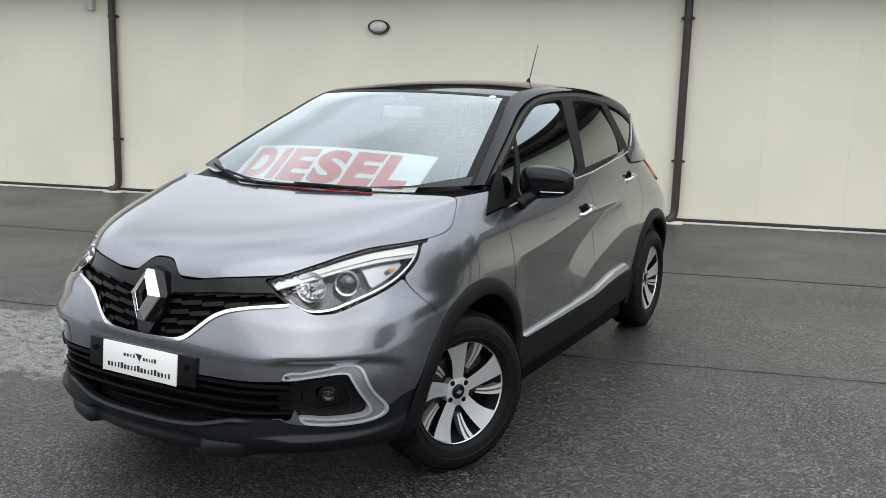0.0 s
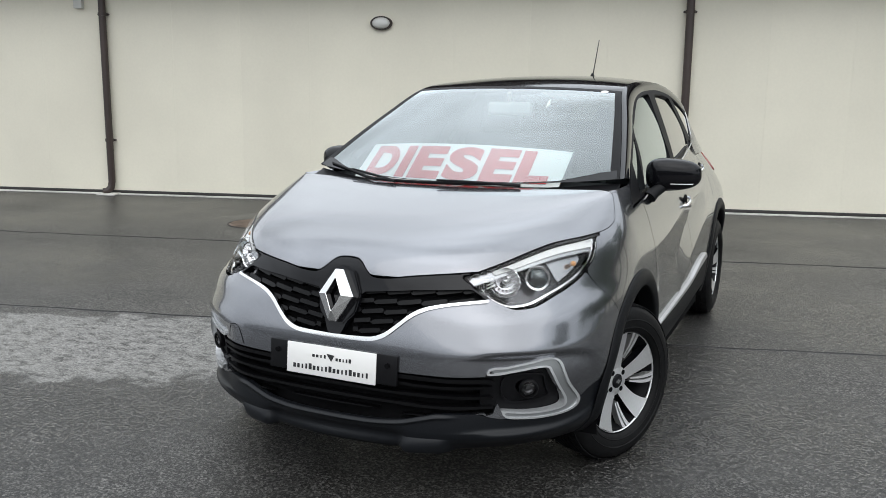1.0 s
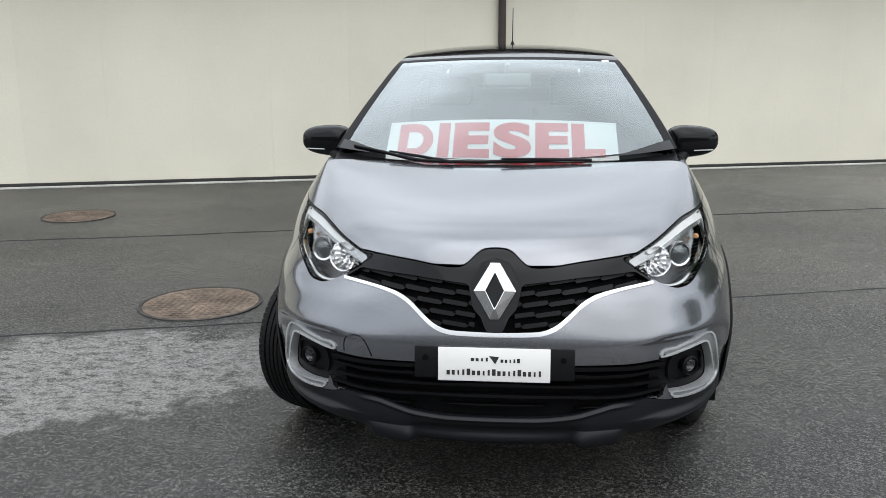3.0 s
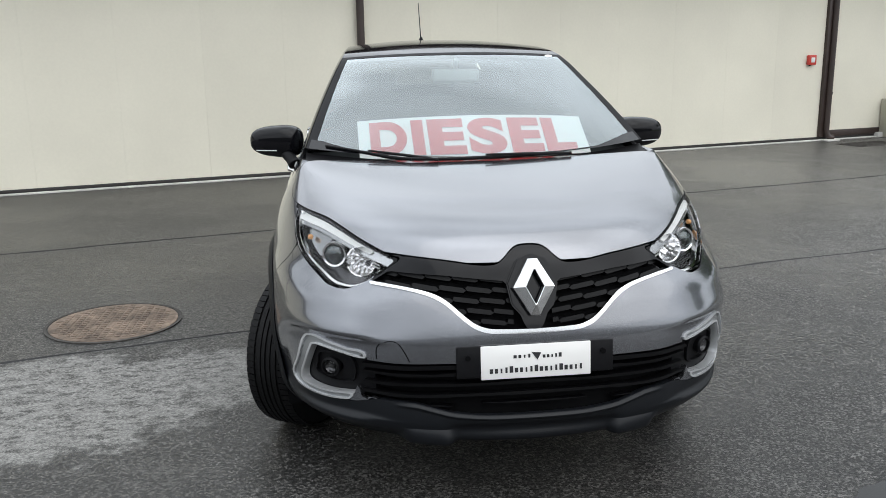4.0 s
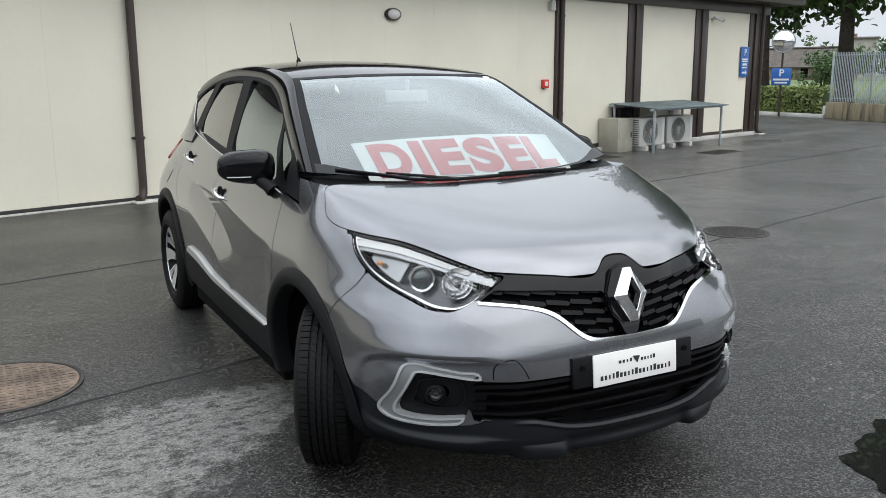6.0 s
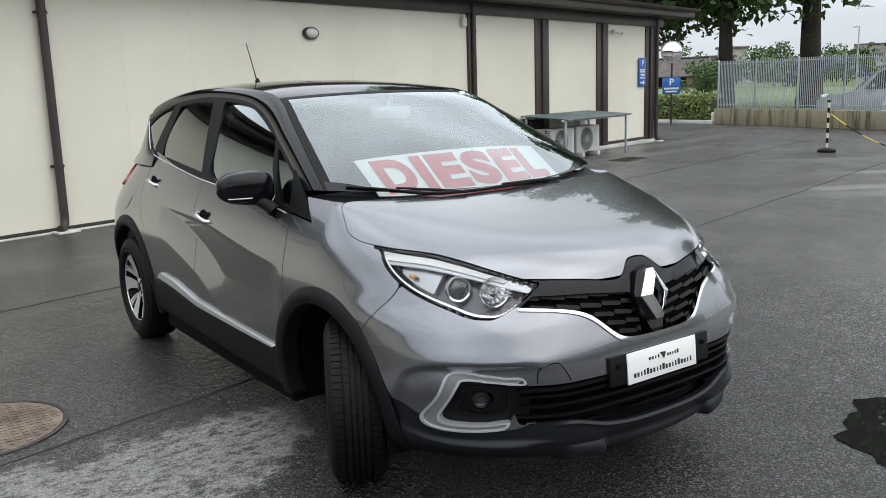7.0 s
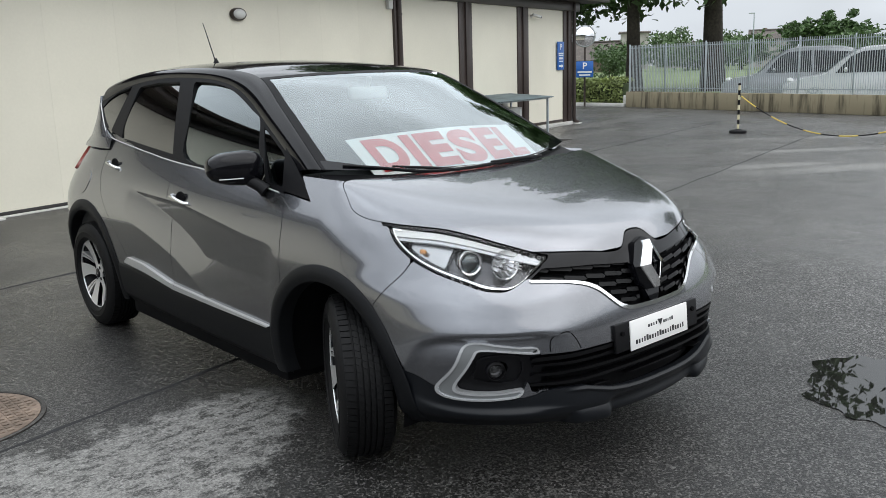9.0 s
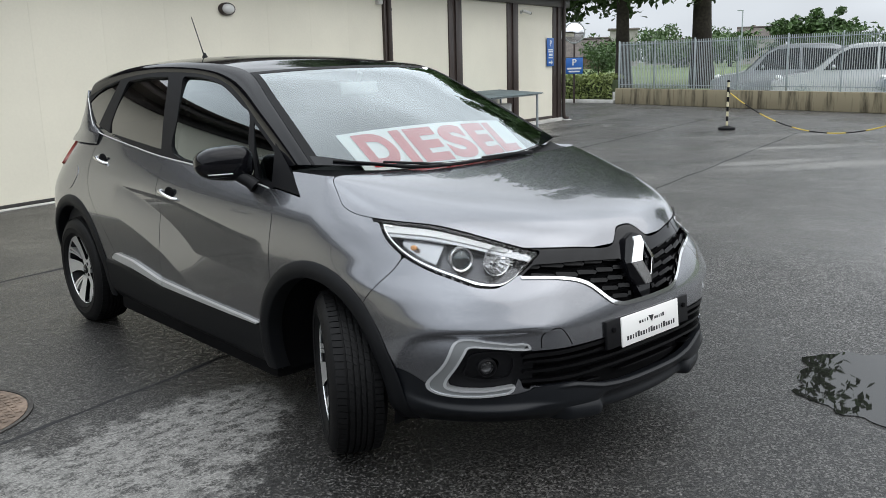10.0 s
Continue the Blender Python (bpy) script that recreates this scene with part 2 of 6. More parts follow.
MID = [(-.70, .222), (-.80, .228), (-.865, .242), (-.893, .272), (-.90, .32), (-.888, .40), (-.877, .50), (-.870, .58), (-.856, .64), (-.828, .72), (-.797, .80), (-.772, .85),
       (-.742, .887), (-.70, .917), (-.62, .949), (-.5, .979), (-.35, 1.008), (-.2, 1.034), (-.08, 1.053), (.02, 1.067), (.095, 1.076)]
_arc = np.r_[0, np.cumsum(np.hypot(*np.diff(np.array(MID), axis=0).T))]
_arc /= _arc[-1]
mid_y = table(list(zip(_arc, [p[0] for p in MID])), .014)
mid_z = table(list(zip(_arc, [p[1] for p in MID])), .014)
_q = np.linspace(0, 1, 800)
_y, _z = mid_y(_q), np.maximum.accumulate(mid_z(_q))
Y_TURN, Y_TAIL = 0.10, 2.45          # where the nose's rounding ends and the tail's begins


def nose_y(z):
    return np.interp(z, _z, _y)


tail_y = table([(.15, 3.10), (.25, 3.19), (.45, 3.25), (.65, 3.25), (.80, 3.22), (1.0, 3.20), (1.2, 3.16), (1.35, 3.12)], .03)
half_w = table([(.15, .79), (.22, .825), (.30, .846), (.40, .860), (.50, .872), (.60, .877), (.70, .877), (.80, .867), (.90, .838), (1.0, .787), (1.07, .745), (1.15, .70), (1.35, .62)], .02)
round_p = table([(.15, 2.3), (.25, 2.8), (.30, 3.55), (.40, 3.95), (.50, 3.95), (.60, 3.25), (.70, 2.85), (.78, 2.2), (.86, 2.05), (.94, 2.0), (1.35, 2.0)], .02)
round_n = table([(.15, 2.08), (.25, 2.08), (.30, 2.3), (.40, 2.28), (.50, 2.58), (.60, 2.84), (.70, 2.77), (.78, 2.5), (.86, 2.45), (.94, 2.5), (1.0, 3.3), (1.04, 5.0), (1.07, 8.0), (1.35, 9.0)], .012)
plan = table([(Y_TURN, 1.0), (.6, 1.0), (1.2, .997), (1.8, .988), (2.6, .975)], .05)


def taper(y, z):
    """The flank draws in towards the rear above the shoulder."""
    return 1 - .085 * np.clip((y - .45) / 2.0, 0, 1.2) * np.clip((z - .78) / .35, 0, 1.3) ** 1.4


def low_x(y, z):
    """Half width of the skin at a station y and height z."""
    y, z = np.broadcast_arrays(np.asarray(y, float), np.asarray(z, float))
    f = np.clip((Y_TURN - y) / (Y_TURN - np.minimum(nose_y(z), .06)), 0, 1)
    r = np.clip((y - Y_TAIL) / (tail_y(z) - Y_TAIL), 0, 1)
    w = half_w(z) * taper(np.maximum(y, .4), z)
    return w * np.where(y < Y_TURN, (1 - f ** round_p(z)) ** (1 / round_n(z)), np.where(y < Y_TAIL, plan(y), plan(Y_TAIL) * (1 - r ** 6) ** (1 / 3)))


def low_y(x, z):
    """Where the nose's skin lies at x and height z."""
    return Y_TURN - (Y_TURN - nose_y(z)) * np.clip(1 - (np.abs(x) / half_w(z)) ** round_n(z), 0, 1) ** (1 / round_p(z))


def nose(u, q):
    """Nose and bonnet: u from -1 to 1 round the plan outline, q along the middle line."""
    u, q = np.broadcast_arrays(np.asarray(u, float), np.asarray(q, float))
    z, y0 = mid_z(q), mid_y(q)
    n, p = round_n(z), round_p(z)
    th = np.pi / 2 * (1 - (1 - np.clip(np.abs(u), 0, 1) ** (n / 2)) ** (p / 2))
    x = half_w(z) * np.sin(th) ** (2 / n)
    y = Y_TURN - (Y_TURN - y0) * np.clip(np.cos(th), 0, 1) ** (2 / p)
    # a hollow round the fog lamp bracket, with a soft brow above it
    dx, dz = (x - .66) / .175, (z - .455) / .135
    d = (np.abs(dx) ** 4 + np.abs(dz) ** 4) ** .25
    d = np.where((x < .66) & (np.abs(dz) < 1), np.abs(dz), d)
    hollow = 1 / (1 + np.exp((d - 1.0) / .035)) * (1 / (1 + np.exp((.50 - x) / .03)))
    brow = np.exp(-((z - .610 - .05 * (x - .6)) / .036) ** 2) / (1 + np.exp((.50 - x) / .035))
    y = y + .030 * hollow - .007 * brow
    return np.stack([np.sign(u) * (x - .006 * hollow), y, z], -1)


SCOOP_TOP = table([(.35, .805), (.626, .828), (.902, .858), (1.36, .899), (1.81, .908), (2.04, .911), (2.3, .915)], .03)
SCOOP_END = table([(.35, .640), (1.04, .648), (1.16, .698), (1.35, .762), (1.66, .838), (2.04, .911), (2.3, .96)], .015)


def flank(y, z):
    """The side, with the long hollow that runs down the doors from under the rear handle."""
    y, z = np.broadcast_arrays(np.asarray(y, float), np.asarray(z, float))
    x, top, end = low_x(y, z), SCOOP_TOP(y), SCOOP_END(y)
    depth = .003 * np.logaddexp(0, (low_x(y, np.maximum(z, end)) - low_x(y, top) - .003) / .003)
    ease = lambda t: np.clip(t, 0, 1) ** 2 * (3 - 2 * np.clip(t, 0, 1))
    back = np.interp(y, [1.0, 1.35], [.20, .16])
    w = ease((y - .36) / .14) * ease((2.06 - y) / .15) * ease((top - z) / .04) * np.clip((z - end + back) / back, 0, 1)
    return np.stack([x - depth * w, y, z], -1)


def tail(u, z):
    u, z = np.broadcast_arrays(np.asarray(u, float), np.asarray(z, float))
    th = np.clip(u, 0, 1) * np.pi / 2
    y = Y_TAIL + (tail_y(z) - Y_TAIL) * np.sin(th) ** (1 / 3)
    return np.stack([half_w(z) * taper(y, z) * plan(Y_TAIL) * np.cos(th) ** (2 / 3), y, z], -1)


def side_x(y, z):
    """Half width of the glasshouse."""
    return .742 - .46 * (z - 1.05) - .022 * (y - 1) - .0135 * (y - 1) ** 2 + .010 * (1 - ((z - 1.25) / .22) ** 2)


def upper(y, z):
    y, z = np.broadcast_arrays(np.asarray(y, float), np.asarray(z, float))
    return np.stack([side_x(y, z), y, z], -1)


def pane(y, z):
    """The side glass, bowed a little more than its frame."""
    y, z = np.broadcast_arrays(np.asarray(y, float), np.asarray(z, float))
    return np.stack([side_x(y, z) - .020 + .018 * (1 - ((z - 1.25) / .21) ** 2), y, z], -1)

# ---- ground ----
def asphalt():
    m = bpy.data.materials.new("worn_damp_asphalt")
    m.use_nodes = True
    n, l = m.node_tree.nodes, m.node_tree.links
    b = n["Principled BSDF"]
    co = n.new("ShaderNodeTexCoord").outputs["Object"]

    def tex(kind, scale, detail=5, rough=0.55, vec=co):
        t = n.new(kind)
        t.inputs["Scale"].default_value = scale
        if kind == "ShaderNodeTexNoise":
            t.inputs["Detail"].default_value, t.inputs["Roughness"].default_value = detail, rough
        l.new(co if vec is None else vec, t.inputs["Vector"])
        return t

    def span(sock, a, b_, c, d):
        r = n.new("ShaderNodeMapRange")
        for key, v in zip(("From Min", "From Max", "To Min", "To Max"), (a, b_, c, d)):
            r.inputs[key].default_value = v
        l.new(sock, r.inputs["Value"])
        return r.outputs["Result"]

    def calc(op, a, b_):
        k = n.new("ShaderNodeMath")
        k.operation = op
        for i, v in enumerate((a, b_)):
            if isinstance(v, (int, float)):
                k.inputs[i].default_value = v
            else:
                l.new(v, k.inputs[i])
        return k.outputs[0]

    def blend(f, a, b_):
        x = n.new("ShaderNodeMix")
        x.data_type = "RGBA"
        l.new(f, x.inputs["Factor"])
        for key, v in (("A", a), ("B", b_)):
            if isinstance(v, tuple):
                x.inputs[key].default_value = (*v, 1)
            else:
                l.new(v, x.inputs[key])
        return x.outputs["Result"]

    stones = tex("ShaderNodeTexVoronoi", 135).outputs["Color"]
    grain = n.new("ShaderNodeSeparateColor")
    l.new(stones, grain.inputs[0])
    speck = grain.outputs[0]
    fine = tex("ShaderNodeTexNoise", 45, 6, .7).outputs["Fac"]
    mid = tex("ShaderNodeTexNoise", 3.5, 6, .6).outputs["Fac"]
    broad = tex("ShaderNodeTexNoise", .35, 5, .55).outputs["Fac"]
    value = calc("MULTIPLY", calc("ADD", calc("MULTIPLY", calc("POWER", speck, 3.5), 4.2), .20), span(fine, .3, .7, .6, 1.4))
    value = calc("MULTIPLY", value, span(mid, .3, .7, .78, 1.22))
    blot = tex("ShaderNodeTexNoise", 12, 7, .7, None).outputs["Fac"]
    value = calc("MULTIPLY", value, span(blot, .35, .65, .8, 1.2))
    value = calc("MULTIPLY", value, span(broad, .35, .65, .82, 1.18))
    # towards +x the colour brightens: painted grazing sky sheen, plus some paler asphalt
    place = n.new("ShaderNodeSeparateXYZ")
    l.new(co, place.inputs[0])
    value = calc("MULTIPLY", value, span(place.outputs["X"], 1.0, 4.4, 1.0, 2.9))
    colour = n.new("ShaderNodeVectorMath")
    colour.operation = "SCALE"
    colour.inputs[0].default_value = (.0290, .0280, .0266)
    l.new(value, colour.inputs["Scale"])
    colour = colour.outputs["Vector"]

    def patch(x, y, rx, ry, turn, edge, ragged):
        mp = n.new("ShaderNodeMapping")
        mp.vector_type = "TEXTURE"
        mp.inputs["Location"].default_value, mp.inputs["Rotation"].default_value, mp.inputs["Scale"].default_value = (x, y, 0), (0, 0, radians(turn)), (rx, ry, 1)
        l.new(co, mp.inputs["Vector"])
        ln = n.new("ShaderNodeVectorMath")
        ln.operation = "LENGTH"
        l.new(mp.outputs["Vector"], ln.inputs[0])
        d = calc("ADD", ln.outputs["Value"], ragged)
        return span(d, 1.0 - edge, 1.0 + edge, 1, 0)

    ragged = calc("MULTIPLY", calc("SUBTRACT", tex("ShaderNodeTexNoise", 2.6, 10, .75).outputs["Fac"], .5), 2.4)
    lie = n.new("ShaderNodeMapping")
    lie.inputs["Rotation"].default_value, lie.inputs["Scale"].default_value = (0, 0, radians(-15)), (.75, 1.3, 1)
    l.new(co, lie.inputs["Vector"])
    fleck = span(tex("ShaderNodeTexNoise", 15, 10, .82, lie.outputs["Vector"]).outputs["Fac"], .45, .505, .16, 1)
    pale = None
    for spot in ((-2.2, .22, 1.15, .62, 15, .10), (-3.0, .42, .6, .14, 15, .2), (-1.1, .62, .45, .30, 15, .12), (8.8, 3.3, 1.0, .22, -30, .5), (11.0, 3.9, 1.3, .20, -35, .5), (9.3, 2.3, 1.5, .25, -30, .5), (13.0, 5.0, 2.0, .2, -40, .5), (14.5, 10.8, 3.0, .25, 14, .45), (11.5, 9.0, 2.0, .2, 14, .45)):
        p = patch(*spot, ragged)
        pale = p if pale is None else calc("MAXIMUM", pale, p)
    # the worn lane ends at the joint
    xyz = n.new("ShaderNodeSeparateXYZ")
    l.new(co, xyz.inputs[0])
    over = calc("SUBTRACT", xyz.outputs["Y"], calc("MULTIPLY", xyz.outputs["X"], .262))
    below = span(calc("ADD", over, calc("MULTIPLY", ragged, .03)), 1.44, 1.50, 1, 0)
    far_side = span(xyz.outputs["X"], 3.0, 4.0, 0, 1)
    pale = calc("MULTIPLY", calc("MULTIPLY", pale, fleck), calc("MAXIMUM", below, calc("MULTIPLY", far_side, .6)))
    light_speck = n.new("ShaderNodeVectorMath")
    light_speck.operation = "SCALE"
    light_speck.inputs[0].default_value = (.225, .221, .209)
    l.new(calc("MULTIPLY", span(speck, 0, 1, .7, 1.25), span(fine, .3, .7, .75, 1.2)), light_speck.inputs["Scale"])
    colour = blend(calc("MULTIPLY", pale, .9), colour, light_speck.outputs["Vector"])
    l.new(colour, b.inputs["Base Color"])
    damp = span(tex("ShaderNodeTexNoise", .55, 4, .5).outputs["Fac"], .38, .62, .27, .43)
    rough = calc("ADD", calc("ADD", damp, calc("MULTIPLY", pale, .25)), span(speck, 0, 1, .10, -.10))
    l.new(rough, b.inputs["Roughness"])
    b.inputs["Specular IOR Level"].default_value = .46
    relief = calc("ADD", calc("MULTIPLY", speck, .6), calc("MULTIPLY", fine, .8))
    bump = n.new("ShaderNodeBump")
    bump.inputs["Strength"].default_value, bump.inputs["Distance"].default_value = .75, .007
    l.new(relief, bump.inputs["Height"])
    l.new(bump.outputs["Normal"], b.inputs["Normal"])
    return m


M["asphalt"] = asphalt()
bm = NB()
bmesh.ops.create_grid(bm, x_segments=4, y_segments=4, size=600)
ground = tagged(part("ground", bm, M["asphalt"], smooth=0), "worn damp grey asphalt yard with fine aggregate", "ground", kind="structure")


def strip(name, a, b, width, lift, material, wob=0.012, step=0.16):
    """A narrow uneven bead along the ground from a to b."""
    a, b = Vector((*a, 0)), Vector((*b, 0))
    n = max(2, int((b - a).length / step))
    d = (b - a).normalized()
    side = Vector((-d.y, d.x, 0))
    rows = []
    bm = NB()
    drift = 0.0
    for i in range(n + 1):
        drift = .85 * drift + random.uniform(-wob, wob)
        p = a.lerp(b, i / n) + side * drift
        w = width * random.uniform(.6, 1.25)
        rows.append([bm.verts.new(p + side * w / 2), bm.verts.new(p + Vector((0, 0, lift))), bm.verts.new(p - side * w / 2)])
    for r, s in zip(rows, rows[1:]):
        bm.faces.new((r[0], r[1], s[1], s[0]))
        bm.faces.new((r[1], r[2], s[2], s[1]))
    return part(name, bm, material)


for y0, xa, xb, w in ((4.32, -14, 16, .05), (1.50, -9, 13.5, .028)):
    tagged(strip("tar_joint", (xa, y0 + .262 * xa), (xb, y0 + .262 * xb), w, .003, M["tar"]), "thin black tar joint in the asphalt", "joint", kind="structure")

# water: a shallow puddle with an uneven rim
M["water"] = shader("puddle_water", (.012, .012, .011), .015, IOR=1.33, specular_ior_level=.6)
bm = NB()
rim = []
for k in range(72):
    t = 2 * math.pi * k / 72
    r = 1 + .05 * math.sin(2 * t + .7) + .06 * math.sin(5 * t + 2) + .05 * math.sin(11 * t) + .03 * math.sin(19 * t + 1)
    rim.append(bm.verts.new((1.31 + .44 * r * math.cos(t), -1.25 + .40 * r * math.sin(t) + .05 * math.cos(t), .004)))
bm.faces.new(rim)
tagged(part("puddle", bm, M["water"], smooth=0), "shallow still puddle of rain water on asphalt", "puddle", kind="structure")


def manhole(x, y, r, material, label):
    top = thing("manhole_cover", label, "manhole cover", pose(x, y, 0))
    bm = NB()
    lathe(bm, [(r, 0), (r, .007), (r * .955, .007), (r * .955, .003), (r * .94, .003)], seg=56)
    part("frame_ring", bm, M["iron"], top)
    bm = NB()
    lathe(bm, [(r * .935, .001), (r * .935, .006), (r * .92, .007), (0, .007)], seg=56)
    for i in range(-8, 9):
        for j in range(-8, 9):
            px, py = i * r * .105, j * r * .105
            if math.hypot(px, py) < r * .86:
                box(bm, (px, py, .0085), (r * .07, r * .07, .004))
    part("lid", bm, material, top)
    return top


manhole(-1.90, 1.50, .375, M["rust"], "round rusty cast iron manhole cover set in asphalt")
manhole(-4.2, 4.36, .34, M["rust"], "round rusty cast iron manhole cover near the wall")
manhole(4.3, 2.67, .30, M["iron"], "round dark cast iron manhole cover in damp asphalt")
bm = NB()
box(bm, (0, 0, .004), (.9, .45, .008), bevel=.003)
for i in range(-4, 5):
    box(bm, (i * .095, 0, .011), (.03, .38, .006))
drain = tagged(part("drain_grate", bm, M["iron"]), "dark iron drain grate in the asphalt near the wall", "drain", kind="structure")
drain.matrix_world = pose(7.6, 8.9, 0, 0, 0, 15)
drain = copy_thing(drain, pose(10.2, 8.6, 0, 0, 0, 15))

# ---- the long cream building ----
WALL = pose(0, 7.6766, 0, 0, 0, 15.014)      # local x runs along the wall, local y into the building
S_LEFT, S_END, EAVE = -31.0, 14.64, 2.76
wall = thing("wall_north", "long cream sheet-clad wall with thin vertical seams", "wall", WALL, kind="structure")
bm = NB()
box(bm, ((S_LEFT + S_END) / 2, .17, EAVE / 2), (S_END - S_LEFT, .26, EAVE))
part("core", bm, M["plaster"], wall)
bm = NB()
box(bm, (S_END - .15, 6.3, EAVE / 2), (.3, 12, EAVE))
part("end_wall", bm, M["panel"], wall)
bm = NB()
box(bm, ((S_LEFT + S_END) / 2, .02, .035), (S_END - S_LEFT, .09, .036), bevel=.003)
part("base_strip", bm, M["base_dark"], wall)
bm = NB()
box(bm, ((S_LEFT + S_END) / 2, -.01, .008), (S_END - S_LEFT, .14, .018), bevel=.003)
part("kerb_strip", bm, M["kerb"], wall)
BAYS = [-31.0, -23.1, -15.47, -7.85, -.23, 7.375]
edges = []
for a, b in zip(BAYS, BAYS[1:]):
    edges += [(a + (b - a) * k / 8, a + (b - a) * (k + 1) / 8) for k in range(8)]
edges += [(7.585, 9.54), (9.99, 11.94), (12.41, 14.27)]
for a, b in edges:
    bm = NB()
    box(bm, ((a + b) / 2, .02, .055 + (EAVE - .055) / 2), (b - a - .0007, .05, EAVE - .055), bevel=.0004, seg=1)
    part("panel", bm, M["panel"], wall)
for a, b in ((9.54, 9.99), (11.94, 12.41), (14.27, 14.66)):
    bm = NB()
    box(bm, ((a + b) / 2 + .10, -.01, EAVE / 2), ((b - a) * .5, .10, EAVE), bevel=.008)
    box(bm, ((a + b) / 2 - .12, -.002, EAVE / 2), ((b - a) * .5, .06, EAVE), bevel=.006)
    part("pilaster", bm, M["brown"], wall, "dark brown sheet metal pilaster")
bm = NB()
box(bm, (7.48, -.006, EAVE / 2 + .03), (.205, .10, EAVE - .06), bevel=.006)
part("pilaster", bm, M["brown"], wall, "dark brown sheet metal pilaster")
bm = NB()
box(bm, (8.565, -.004, .105), (1.93, .07, .10), bevel=.005)
box(bm, (13.3, -.004, .12), (1.8, .05, .06), bevel=.005)
part("skirting", bm, M["brown"], wall)
bm = NB()
box(bm, (11.6, -.06, .04), (6.0, .12, .08), bevel=.01)
part("plinth", bm, M["kerb"], wall)

eaves = thing("eaves", "deep dark brown eaves with a gutter over the cream wall", "roof", WALL, kind="structure")
bm = NB()
box(bm, ((S_LEFT + S_END) / 2 + .2, -.01, EAVE + .07), (S_END - S_LEFT + .5, .14, .22), bevel=.01)
part("wall_plate", bm, M["brown"], eaves)
bm = NB()
box(bm, ((S_LEFT + S_END) / 2 + .35, -.25, EAVE + .20), (S_END - S_LEFT + 1.4, .64, .05))
part("soffit", bm, M["soffit"], eaves)
bm = NB()
box(bm, ((S_LEFT + S_END) / 2 + .35, -.58, EAVE + .27), (S_END - S_LEFT + 1.4, .05, .20), bevel=.01)
part("fascia", bm, M["brown"], eaves)
bm = NB()
prof = [(.075 * math.cos(t), .075 * math.sin(t)) for t in np.linspace(math.pi, 2 * math.pi, 10)]
prof = prof + [(x * .88, y * .88) for x, y in prof[::-1]]
slab(bm, prof, S_END - S_LEFT + 1.4, Matrix.Translation((S_LEFT - .35, -.685, EAVE + .36)) @ Matrix(((0, 0, 1, 0), (1, 0, 0, 0), (0, 1, 0, 0), (0, 0, 0, 1))))
part("gutter", bm, M["brown"], eaves)
bm = NB()
slab(bm, [(-.64, EAVE + .37), (6.5, EAVE + .60), (13.5, EAVE + .4), (13.5, EAVE + .3), (-.58, EAVE + .30)], S_END - S_LEFT + 1.4, Matrix.Translation((S_LEFT - .35, 0, 0)) @ Matrix(((0, 0, 1, 0), (1, 0, 0, 0), (0, 1, 0, 0), (0, 0, 0, 1))))
part("roof_sheet", bm, M["roof"], eaves)


def downpipe(s, elbow=1):
    top = thing("downpipe", "dark brown metal rainwater downpipe on the cream wall", "downpipe", WALL @ pose(s, -.075, 0), "downpipes")
    bm = NB()
    tube(bm, [(0, 0, EAVE + .15), (0, 0, .18), (.01 * elbow, -.01, .10), (.05 * elbow, -.04, .05), (.10 * elbow, -.07, .045)], .048, 14)
    part("pipe", bm, M["brown"], top)
    for z in (.75, 2.42):
        bm = NB()
        rod(bm, (0, 0, z - .02), (0, 0, z + .02), .056)
        box(bm, (0, .03, z), (.15, .012, .03), bevel=.003)
        for x in (-.07, .07):
            rod(bm, (x, .02, z), (x, .045, z), .012, seg=8)
        part("bracket", bm, M["brown"], top)
    bm = NB()
    box(bm, (.03 * elbow, -.05, .012), (.26, .2, .024), bevel=.006)
    part("splash_block", bm, M["kerb"], top, "small pale concrete splash block")
    return top


for s in (-23.1, -15.47, -7.85, -.23, 7.49):
    downpipe(s, -1 if s < 0 else 1)
downpipe(14.75)

M["lamp_glass"] = shader("frosted_lamp_glass", (.62, .62, .60), .25, vary=.03)


def bulkhead(s, z):
    top = thing("wall_lamp", "oval bulkhead lamp with a dark frame and frosted glass", "wall lamp", WALL @ pose(s, 0, z, 90), "bulkhead lamps")
    oval = Matrix.Diagonal((1.0, .62, 1, 1))
    bm = NB()
    lathe(bm, [(.142, .0), (.142, .05), (.13, .064), (.117, .064), (.115, .05)], oval, 40)
    part("frame", bm, M["brown"], top)
    bm = NB()
    lathe(bm, [(.118, .045), (.105, .075), (.07, .095), (.03, .103), (0, .105)], oval, 40)
    part("diffuser", bm, M["lamp_glass"], top)


for s in (-11.7, -4.03, 3.70):
    bulkhead(s, 2.30)

# red alarm button box
alarm = thing("alarm_box", "small red fire alarm call box on the wall", "alarm box", WALL @ pose(7.11, -.005, 1.27, 90))
bm = NB()
box(bm, (0, 0, .03), (.15, .15, .06), bevel=.012)
part("case", bm, M["red"], alarm)
bm = NB()
box(bm, (0, 0, .062), (.075, .075, .008), bevel=.003)
part("push_plate", bm, M["white"], alarm, "white push plate")
bm = NB()
rod(bm, (-.03, -.09, .03), (-.03, -.075, .03), .012)
part("cable_gland", bm, M["black"], alarm)


